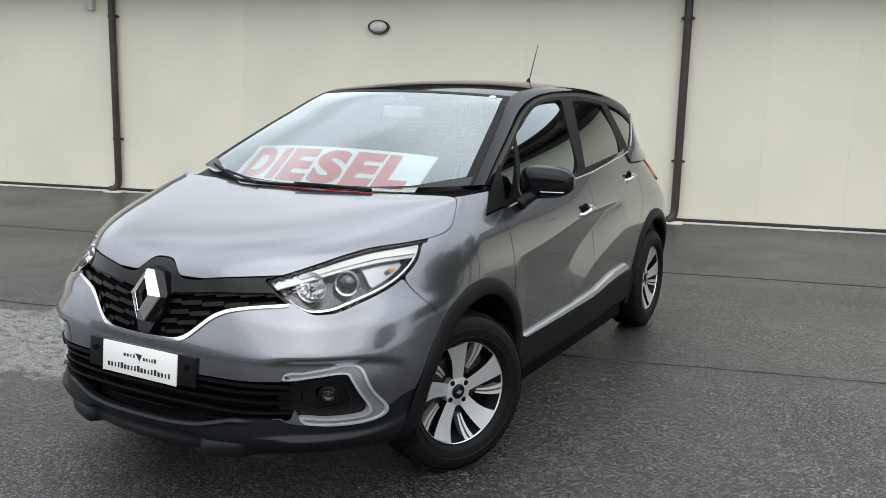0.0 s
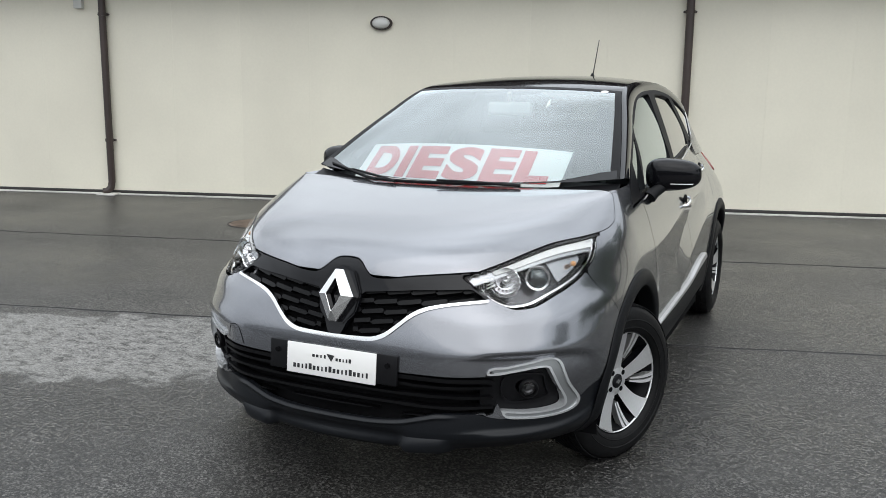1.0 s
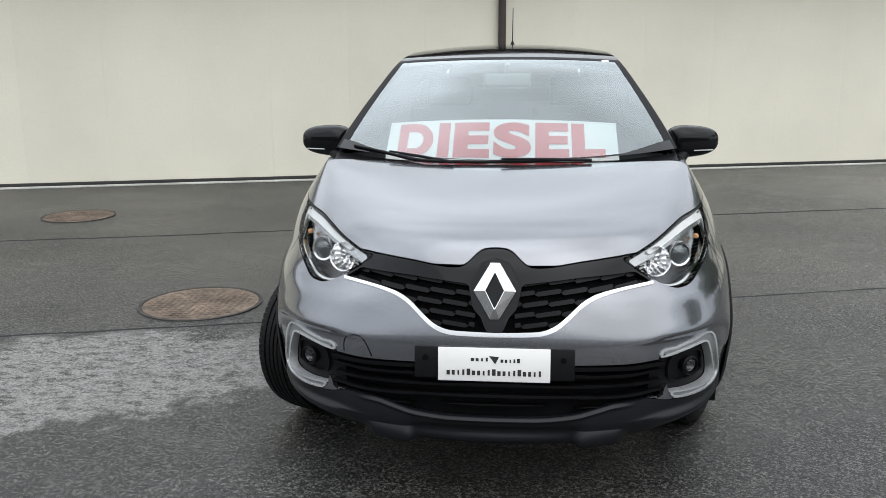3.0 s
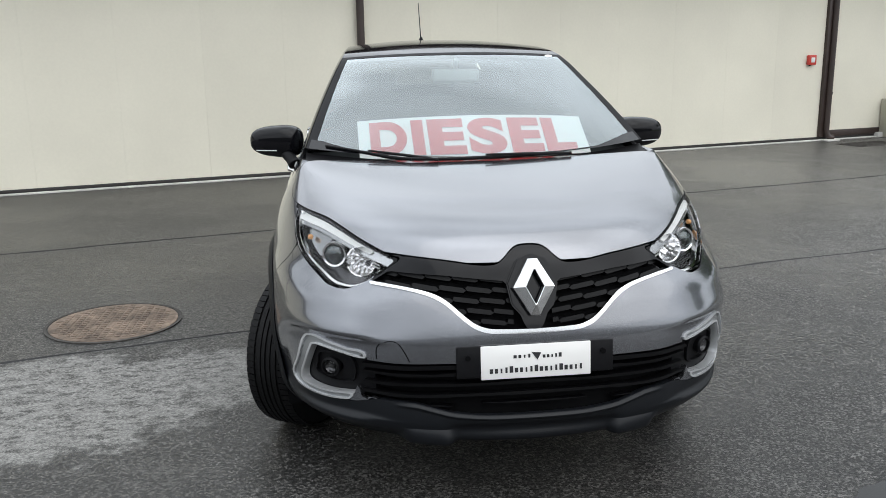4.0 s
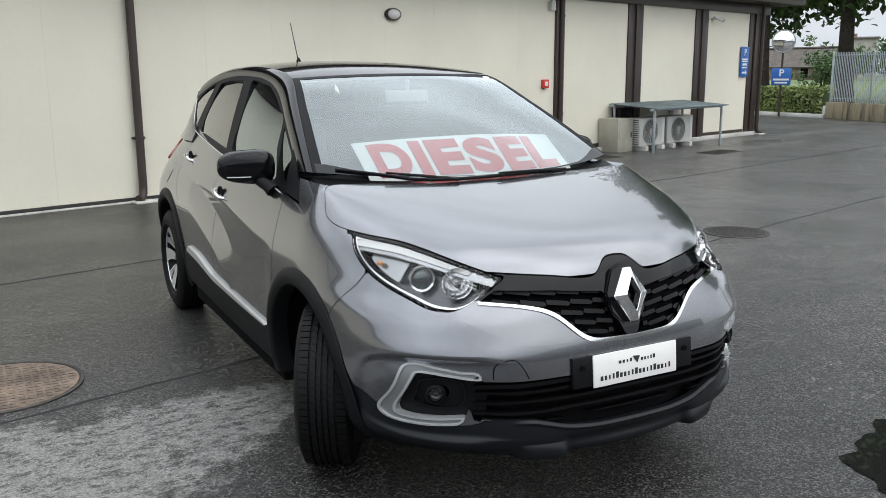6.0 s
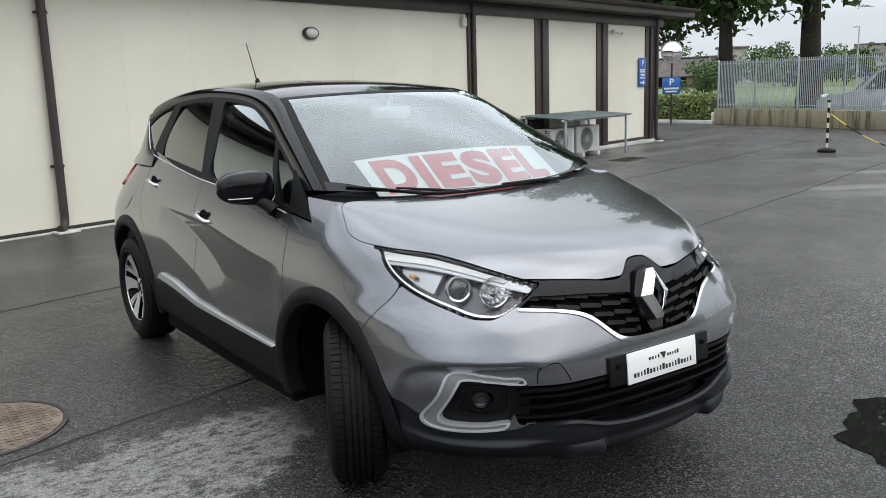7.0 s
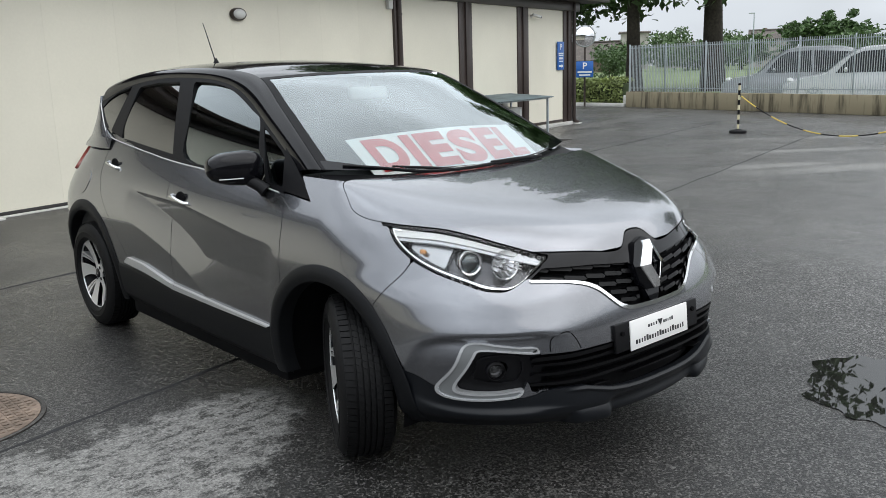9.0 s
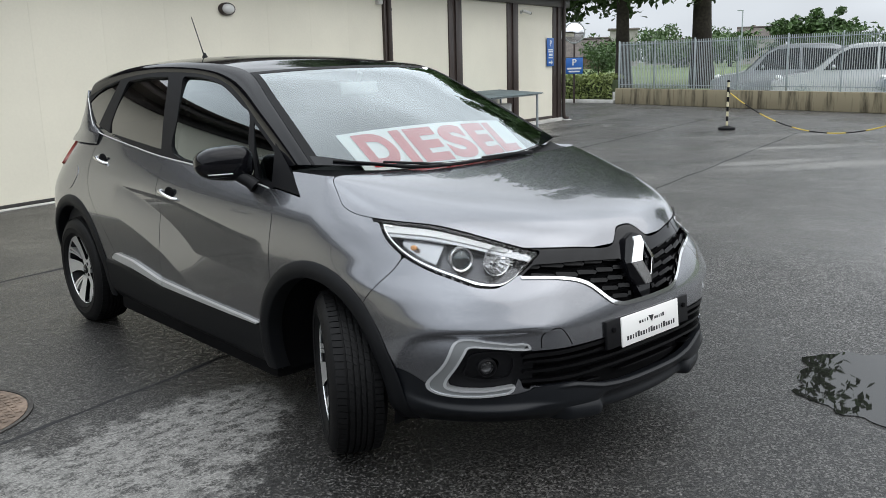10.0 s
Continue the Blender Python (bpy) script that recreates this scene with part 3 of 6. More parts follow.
# small grey junction boxes under the eaves
for s in (-8.2, 7.25):
    jb = thing("junction_box", "small grey junction box under the eaves", "junction box", WALL @ pose(s, -.005, 2.58, 90))
    bm = NB()
    box(bm, (0, 0, .04), (.12, .16, .08), bevel=.01)
    part("case", bm, M["whitish"], jb)
    bm = NB()
    tube(bm, [(0, .08, .03), (0, .14, .03), (.03, .2, .02)], .01, 8)
    part("conduit", bm, M["whitish"], jb)

cctv = thing("security_camera", "small white security camera on a wall bracket", "security camera", WALL @ pose(12.62, -.01, 2.55))
bm = NB()
rod(bm, (0, 0, 0), (0, -.10, 0), .014)
rod(bm, (0, .012, 0), (0, -.01, 0), .04)
part("bracket", bm, M["whitish"], cctv)
bm = NB()
rod(bm, (-.06, -.07, .02), (.13, -.17, -.03), .034)
part("housing", bm, M["whitish"], cctv)
bm = NB()
rod(bm, (.128, -.169, -.029), (.145, -.178, -.034), .03)
part("lens", bm, M["black"], cctv)


def bars_on(parent, rows, y, material, name="text_bar"):
    """Plain bars for lines of small writing: (x, z, width, height)."""
    for x, z, w, h in rows:
        bm = NB()
        box(bm, (x, y, z), (w, .002, h))
        part(name, bm, material, parent)


sign = thing("parking_sign", "tall blue parking sign with white symbols on the wall", "sign", WALL @ pose(14.06, -.055, 1.665))
bm = NB()
box(bm, (0, .012, 0), (.36, .016, .66), bevel=.004)
part("plate", bm, M["blue"], sign)
lettering("letter", "P", .20, pose(0, .002, .20, 90), M["white"], sign, .004)
bars_on(sign, [(0, .055, .26, .03), (0, .01, .24, .03), (0, -.06, .2, .05), (0, -.13, .22, .03)], .002, M["white"])
bm = NB()
slab(bm, [(-.11, -.02), (.03, -.02), (.03, -.055), (.12, 0), (.03, .055), (.03, .02), (-.11, .02)], .003, pose(0, .003, -.24, 90))
part("arrow", bm, M["white"], sign)

# unseen plain wall, added behind the camera to darken low reflections in the car
bm = NB()
box(bm, (0, -24, 2.0), (90, .3, 4.0), bevel=.02)
tagged(part("wall_south", bm, M["stone_grey"]), "unseen plain grey wall added behind the camera to darken reflections", "wall", kind="structure")

# ---- cooling units under a small canopy ----


def fan_unit(s, w):
    top = thing("cooling_unit", "weathered white outdoor cooling unit with a round fan grille", "cooling unit", WALL @ pose(s, -.42, 0), "cooling units")
    bm = NB()
    box(bm, (0, 0, .35), (w, .34, .52), bevel=.012)
    part("case", bm, M["whitish"], top)
    for x in (-w * .33, w * .33):
        bm = NB()
        box(bm, (x, -.02, .045), (.10, .46, .09), bevel=.01)
        part("foot", bm, M["kerb"], top)
    bm = NB()
    lathe(bm, [(.235, 0), (.235, .02), (.215, .02), (.215, .0)], Matrix.Translation((-.08, -.172, .35)) @ pose(0, 0, 0, 90), 40)
    part("fan_ring", bm, M["steel"], top)
    bm = NB()
    lathe(bm, [(.213, .001), (0, .001)], Matrix.Translation((-.08, -.172, .35)) @ pose(0, 0, 0, 90), 40)
    part("fan_opening", bm, M["deep"], top)
    grid = NB()
    for r in (.06, .10, .14, .18):
        lathe(grid, [(r, .014), (r + .006, .014), (r + .006, .018), (r, .018), (r, .014)], Matrix.Translation((-.08, -.172, .35)) @ pose(0, 0, 0, 90), 32)
    for k in range(8):
        t = math.pi * k / 8
        c, q = math.cos(t) * .215, math.sin(t) * .215
        rod(grid, (-.08 - c, -.188, .35 - q), (-.08 + c, -.188, .35 + q), .004, seg=6)
    part("fan_guard", grid, M["whitish"], top)
    bm = NB()
    for k in range(12):
        box(bm, (-w / 2 - .004, 0, .13 + k * .040), (.008, .28, .012))
    part("side_louvre", bm, M["deep"], top)
    bm = NB()
    box(bm, (w / 2 - .07, -.172, .35), (.09, .006, .44), bevel=.002)
    part("service_panel", bm, M["white"], top)


fan_unit(9.63, .84)
fan_unit(10.60, .92)
cab = thing("metal_cabinet", "plain beige-grey metal cabinet by the wall", "cabinet", WALL @ pose(8.93, -.25, 0))
bm = NB()
box(bm, (0, 0, .31), (.48, .44, .62), bevel=.01)
part("case", bm, M["beige"], cab)
bm = NB()
box(bm, (0, -.223, .31), (.40, .008, .52), bevel=.003)
part("door", bm, M["beige"], cab)
bm = NB()
box(bm, (.16, -.232, .31), (.02, .014, .09), bevel=.003)
part("handle", bm, M["black"], cab)

canopy = thing("canopy", "low corrugated metal canopy on thin grey posts", "canopy", WALL @ pose(10.15, 0, 0))
bm = NB()
N = 100
rows = []
for k in range(N + 1):
    x = -1.16 + 2.54 * k / N
    dz = .014 * math.sin(2 * math.pi * x / .11)
    rows.append([bm.verts.new((x, y, z + dz + t)) for y, z, t in ((-1.10, .80, 0), (-.03, .87, 0), (-.03, .87, .004), (-1.10, .80, .004))])
for a, b in zip(rows, rows[1:]):
    for i in range(4):
        bm.faces.new((a[i], b[i], b[(i + 1) % 4], a[(i + 1) % 4]))
part("roof_sheet", bm, M["canopy_sheet"], canopy)
for x in (-1.10, 1.28):
    for y, h in ((-1.0, .80), (-.12, .86)):
        bm = NB()
        box(bm, (x, y, h / 2), (.04, .04, h), bevel=.004)
        part("post", bm, M["galv"], canopy)
for y, h in ((-1.0, .785), (-.12, .845)):
    bm = NB()
    box(bm, (.02, y, h), (2.5, .03, .04), bevel=.004)
    part("beam", bm, M["galv"], canopy)
duct = thing("duct_box", "black plastic duct box under the canopy", "duct", WALL @ pose(9.25, -.14, .68))
bm = NB()
box(bm, (0, 0, 0), (.34, .20, .22), bevel=.015)
part("case", bm, M["black"], duct)
bm = NB()
tube(bm, [(.10, 0, -.10), (.10, -.02, -.22), (.16, -.06, -.34)], .025, 10)
part("hose", bm, M["black"], duct)
box_ = thing("switch_box", "small pale electrical box under the canopy", "electrical box", WALL @ pose(11.2, -.06, .68))
bm = NB()
box(bm, (0, 0, 0), (.22, .10, .18), bevel=.01)
part("case", bm, M["whitish"], box_)

# ---- barrier post and plastic chain ----
def barrier(x, y):
    top = thing("barrier_post", "black and cream striped barrier post on a round rubber base", "barrier post", pose(x, y, 0), "barrier posts")
    bm = NB()
    lathe(bm, [(.17, 0), (.17, .045), (.155, .06), (.07, .075), (.04, .09), (0, .09)], seg=32)
    part("base", bm, M["black"], top)
    for k in range(9):
        bm = NB()
        rod(bm, (0, 0, .08 + k * .0972), (0, 0, .08 + (k + 1) * .0972), .024, seg=16)
        part("band", bm, M["cream"] if k % 2 == 0 else M["black"], top)
    bm = NB()
    lathe(bm, [(.032, .955), (.034, .975), (.024, .995), (0, 1.0)], seg=16)
    part("cap", bm, M["black"], top)
    bm = NB()
    lathe(bm, [(.014, -.006), (.024, -.006), (.024, .006), (.014, .006), (.014, -.006)], pose(.0, -.032, .75, 90, 0, 20), 14)
    part("hook", bm, M["black"], top)


barrier(13.52, 6.52)
barrier(12.45, 1.95)
chain = thing("plastic_chain", "yellow and black plastic chain hanging between posts", "chain")
a, b = Vector((13.50, 6.46, .74)), Vector((12.47, 2.0, .80))
pts = []
for k in range(49):
    t = k / 48
    p = a.lerp(b, t)
    p.z -= .70 * 4 * t * (1 - t)
    pts.append(p)
for i in range(0, 48, 4):
    bm = NB()
    for p, q in zip(pts[i:i + 4], pts[i + 1:i + 5]):
        tube(bm, [p, q], .011, 8)
    part("link_run", bm, M["yellow"] if (i // 4) % 2 == 0 else M["black"], chain)

def stained_wall():
    """Old concrete with dark runs of water from its top."""
    m = shader("run_stained_concrete", (.25, .215, .165), .88, bump=.4)
    n, l = m.node_tree.nodes, m.node_tree.links
    c = n.new("ShaderNodeTexCoord")
    mp = n.new("ShaderNodeMapping")
    mp.inputs["Scale"].default_value = (5.0, 5.0, .55)
    l.new(c.outputs["Object"], mp.inputs["Vector"])
    runs = n.new("ShaderNodeTexNoise")
    runs.inputs["Scale"].default_value, runs.inputs["Detail"].default_value, runs.inputs["Roughness"].default_value = 1.0, 6, .65
    l.new(mp.outputs["Vector"], runs.inputs["Vector"])
    ramp = n.new("ShaderNodeValToRGB")
    ramp.color_ramp.elements[0].position, ramp.color_ramp.elements[0].color = .36, (.07, .058, .036, 1)
    ramp.color_ramp.elements[1].position, ramp.color_ramp.elements[1].color = .52, (.25, .215, .14, 1)
    l.new(runs.outputs["Fac"], ramp.inputs["Fac"])
    l.new(ramp.outputs["Color"], n["Principled BSDF"].inputs["Base Color"])
    return m


# ---- fence on a low concrete wall ----
F0, F1 = Vector((21.35, 15.0, 0)), Vector((18.55, 0.2, 0))
FD = (F1 - F0).normalized()
FT = math.degrees(math.atan2(FD.y, FD.x))
FENCE = Matrix.Translation(F0) @ pose(0, 0, 0, 0, 0, FT)
FL = (F1 - F0).length
bm = NB()
box(bm, (FL / 2, 0, .25), (FL, .24, .50), bevel=.02)
low_wall = part("low_concrete_wall", bm, stained_wall())
low_wall.matrix_world = FENCE
tagged(low_wall, "low weather-stained concrete wall under the fence", "wall", kind="structure")
fence = thing("fence", "grey galvanised steel fence with upright bars on a low wall", "fence", FENCE)
bm = NB()
box(bm, (0, 0, 0), (.012, .06, 1.52), bevel=.003)
post_mesh = mesh_of(bm, "post")
post_mesh.materials.append(M["galv"])
bm = NB()
box(bm, (0, 0, 0), (.005, .025, 1.46))
bar_mesh = mesh_of(bm, "bar", 0)
bar_mesh.materials.append(M["galv"])
k = 0.05
while k < FL:
    p = new("post", post_mesh)
    p.parent, p.location = fence, (k, 0, 1.26)
    k += 1.62
k = .12
while k < FL:
    p = new("bar", bar_mesh)
    p.parent, p.location = fence, (k, -.02, 1.25 + .004 * math.sin(k * 3))
    k += .066
for z in (.62, 1.90):
    bm = NB()
    box(bm, (FL / 2, .014, z), (FL, .012, .025))
    part("rail", bm, M["galv"], fence)
bm = NB()
box(bm, (-.1, .12, .2), (.28, .28, .36), bevel=.03)
pot = tagged(part("bollard", bm, M["kerb"]), "small pale concrete block at the end of the wall", "block")
pot.matrix_world = FENCE

# ---- convex mirror and parking board on a pole ----
pole = thing("mirror_pole", "dark pole carrying a round traffic mirror and a blue parking board", "traffic mirror", pose(21.1, 16.65, 0, 0, 0, -52))
bm = NB()
rod(bm, (0, 0, 0), (0, 0, 2.25), .035)
part("pole", bm, M["brown"], pole)
bm = NB()
lathe(bm, [(0, .075), (.12, .068), (.21, .05), (.30, .018), (.335, 0)], pose(0, -.08, 2.36, 90), 40)
part("mirror", bm, M["mirror"], pole)
bm = NB()
lathe(bm, [(.33, -.01), (.33, .012), (.35, .012), (.365, -.02), (.35, -.05), (.15, -.09), (0, -.09)], pose(0, -.08, 2.36, 90), 40)
part("rim", bm, M["steel"], pole)
bm = NB()
box(bm, (0, -.05, 1.26), (.58, .03, .54), bevel=.006)
part("board", bm, M["blue"], pole)
lettering("letter", "P", .30, pose(0, -.068, 1.37, 90), M["white"], pole, .006)
bars_on(pole, [(0, 1.17, .48, .06), (0, 1.07, .38, .05)], -.068, M["white"])

# ---- grass, road, hedge and trees beyond ----
bm = NB()
gr = [(22.0, 60), (22.0, 17.2), (21.9, 14.8), (19.2, .2), (18, -8), (40, -30), (190, -40), (190, 180), (40, 180)]
v = [bm.verts.new((x, y, .05)) for x, y in gr]
bm.faces.new(v)
tagged(part("grass", bm, M["grass"], smooth=0), "green lawn and field beyond the yard", "grass", kind="stuff")
bm = NB()
box(bm, (85, 0, .08), (170, 9, .06), Matrix.Translation((33, 34.5, 0)) @ pose(0, 0, 0, 0, 0, 25))
tagged(part("road", bm, M["road"], smooth=0), "pale country road beyond the lawn", "road", kind="structure")


def leaves(bm, centre, radius, count, size, flat=1.0, rng=random):
    for _ in range(count):
        d = Vector((rng.gauss(0, 1), rng.gauss(0, 1), rng.gauss(0, 1))).normalized()
        p = Vector(centre) + Vector((d.x * radius, d.y * radius, d.z * radius * flat)) * rng.uniform(.25, 1.0) ** .6
        s = size * rng.uniform(.6, 1.3)
        n = Vector((rng.gauss(0, 1), rng.gauss(0, 1), rng.gauss(0, 1) + .6)).normalized()
        a = n.orthogonal().normalized()
        a.rotate(Matrix.Rotation(rng.uniform(0, 6.28), 3, n))
        b = n.cross(a)
        bm.faces.new([bm.verts.new(p + q) for q in (a * s, b * s * .55 + n * s * .12, -a * s, -b * s * .55 + n * s * .12)])


def tree(x, y, h, r, spread, seed, label, bare=3.4, n=26, leaf=.20, per=150):
    rng = random.Random(seed)
    top = thing("tree", label, "tree", pose(x, y, 0), "trees")
    bm = NB()
    lean = rng.uniform(-.25, .25)
    trunk = [(lean * t * t * h * .1, .12 * math.sin(t * 5), t * h * .8) for t in np.linspace(0, 1, 10)]
    tube(bm, trunk, [r * (1.25 - .95 * t ** .8) if t > 0 else r * 1.5 for t in np.linspace(0, 1, 10)], 14)
    part("trunk", bm, M["bark"], top)
    crown = NB()
    limbs = NB()
    for k in range(n):
        t = rng.uniform(bare / h, .95)
        base = Vector(trunk[min(9, int(t / .8 * 9))]) if t < .8 else Vector(trunk[-1])
        base.z = min(t * h, h * .8)
        ang = k * 2.4 + rng.uniform(-.4, .4)
        reach = spread * (1.15 - .75 * t) * rng.uniform(.6, 1.15)
        tip = base + Vector((math.cos(ang) * reach, math.sin(ang) * reach, reach * rng.uniform(-.05, .5)))
        mid = base.lerp(tip, .5) + Vector((0, 0, reach * .12))
        tube(limbs, [base, mid, tip], [r * .32, r * .18, r * .05], 7)
        for f in (.45, .7, .9, 1.05):
            leaves(crown, base.lerp(tip, f) + Vector((0, 0, rng.uniform(-.3, .2))), reach * rng.uniform(.20, .36), per // 4, leaf, .75, rng)
    part("limbs", limbs, M["bark"], top)
    part("crown", crown, M["leaf"], top, smooth=0)
    return top


def far_tree(x, y, h, w, seed):
    rng = random.Random(seed)
    top = thing("tree", "distant rounded green tree", "tree", pose(x, y, 0), "far trees")
    bm = NB()
    tube(bm, [(0, 0, 0), (0, 0, h * .5)], [.25, .12], 8)
    part("trunk", bm, M["bark"], top)
    bm = NB()
    for _ in range(26):
        c = (rng.gauss(0, w * .30), rng.gauss(0, w * .30), h * .62 + rng.gauss(0, h * .15))
        leaves(bm, c, w * .26, 70, .32, .8, rng)
    part("crown", bm, M["leaf"], top, smooth=0)


def hedge(a, b, h, w, seed):
    rng = random.Random(seed)
    a, b = Vector((*a, 0)), Vector((*b, 0))
    top = thing("hedge", "clipped leafy green hedge along the yard", "hedge", pose(a.x, a.y, 0, 0, 0, math.degrees(math.atan2((b - a).y, (b - a).x))))
    length = (b - a).length
    bm = NB()
    box(bm, (length / 2, 0, h * .45), (length - .1, w * .7, h * .88), bevel=.08)
    part("core", bm, M["twig"], top)
    bm = NB()
    for _ in range(int(length * 900)):
        f = rng.random()
        q = rng.uniform(0, length), (-w / 2 if rng.random() < .6 else rng.uniform(-w / 2, w / 2)) + rng.gauss(0, .05), rng.uniform(.03, h)
        if q[1] > -w * .4:
            q = q[0], q[1], h + rng.gauss(0, .05)
        leaves(bm, q, .03, 1, .055, 1, rng)
    part("foliage", bm, M["hedge"], top, smooth=0)


hedge((21.9, 30.0), (21.75, 15.3), .86, .7, 5)
bm = NB()
box(bm, (0, 0, .06), (.16, 15.2, .12), bevel=.015)
kerb = tagged(part("kerb", bm, M["kerb"]), "pale concrete kerb before the hedge", "kerb", kind="structure")
kerb.matrix_world = pose(21.25, 22.7, 0, 0, 0, .6)
tree(31.3, 22.0, 18, .30, 5.4, 11, "tall broadleaf tree with a dark bare trunk", 4.3, 58, .22, 260)
tree(33.3, 19.1, 19, .42, 8.6, 12, "tall broadleaf tree with a thick dark trunk", 4.4, 96, .24, 340)
tree(28.8, 24.2, 17, .24, 6.2, 13, "broadleaf tree partly behind the building", 3.5, 84, .2, 260)
tree(25.5, 34.0, 17, .30, 6.0, 16, "tall broadleaf tree beyond the building", 4.0, 60, .24, 240)
tree(37.0, 1.0, 16, .38, 6.0, 15, "tall broadleaf tree behind the fence", 6.5, 60, .24, 260)
for k, (x, y, h, w) in enumerate(((134, 89.7, 6.8, 6), (153, 87.6, 6.3, 6), (106.4, 47.5, 7.2, 3.4), (105, 50.2, 6.2, 3), (107.5, 45.3, 6.6, 3), (126, 98, 5.6, 5), (110, 34, 6.5, 6), (112, 20, 7, 7), (96, 70, 3.6, 7), (98, 62, 3.4, 7), (99, 55, 3.8, 7), (101, 41, 3.6, 7), (103, 33, 3.9, 7), (104, 25, 3.6, 7))):
    far_tree(x, y, h, w, 40 + k)


def house(x, y, turn, w, d, h, rise, walls, label, n):
    top = thing("house", label, "house", pose(x, y, 0, 0, 0, turn), "far houses")
    bm = NB()
    slab(bm, [(-w / 2, 0), (w / 2, 0), (w / 2, h), (0, h + rise), (-w / 2, h)], d, pose(0, d / 2, 0, 90))
    part("wall", bm, walls, top)
    for sgn in (-1, 1):
        bm = NB()
        ang = math.atan2(rise, w / 2)
        box(bm, (sgn * w / 4, 0, h + rise / 2 + .12), (math.hypot(w / 2, rise) + .7, d + .8, .18), pose(0, 0, 0, 0, math.degrees(ang) * sgn, 0))
        part("roof", bm, M["tiles"], top)
    for k in range(n):
        for sgn in (-1, 1):
            bm = NB()
            box(bm, (sgn * (w / 2), -d / 2 + d * (k + .5) / n, h * .55), (.14, 1.1, 1.3))
            part("window", bm, M["deep"], top)
    bm = NB()
    box(bm, (0, -d / 2, h * .5), (1.2, .14, h * .55))
    part("door", bm, M["brown"], top)
    bm = NB()
    box(bm, (w * .18, d * .2, h + rise * .75), (.6, .6, 1.6), bevel=.03)
    part("chimney", bm, M["brick"], top)


house(100.3, 81.4, 4, 9, 12, 1.7, 2.4, M["brick"], "low old brick barn with a grey-brown tiled roof", 3)
house(121.9, 88.0, 39, 4.4, 4.4, 6.0, .15, M["plaster"], "plain grey block-shaped house", 1)
house(135.4, 87.2, 20, 8, 8, 3.6, .7, M["plaster"], "far low house with a tiled roof", 2)
house(121.3, 62.6, 28, 6, 6.4, 4.0, 1.2, M["plaster"], "far house with a reddish tiled roof", 2)

# ornamental bush by the road and a street lamp
bush = thing("bush", "rounded dark green bush by the road", "bush", pose(44.9, 33.8, 0))
bm = NB()
rng = random.Random(77)
for _ in range(34):
    leaves(bm, (rng.gauss(0, .85), rng.gauss(0, .85), 1.2 + rng.gauss(0, .45)), .5, 80, .085, .9, rng)
part("foliage", bm, M["leaf"], bush, smooth=0)
bm = NB()
for k in range(4):
    tube(bm, [(.05 * k - .1, 0, 0), (.25 * math.cos(k * 1.6), .25 * math.sin(k * 1.6), 1.2)], [.04, .015], 7)
part("stem", bm, M["bark"], bush)
lamp_post = thing("street_lamp", "thin grey street lamp beside the far road", "street lamp", pose(76.1, 40.9, 0))
bm = NB()
tube(bm, [(0, 0, 0), (0, 0, 5.6)], [.08, .05], 10)
part("pole", bm, M["galv"], lamp_post)
bm = NB()
box(bm, (0, .25, 5.62), (.18, .6, .09), bevel=.03)
part("lamp_head", bm, M["galv"], lamp_post)


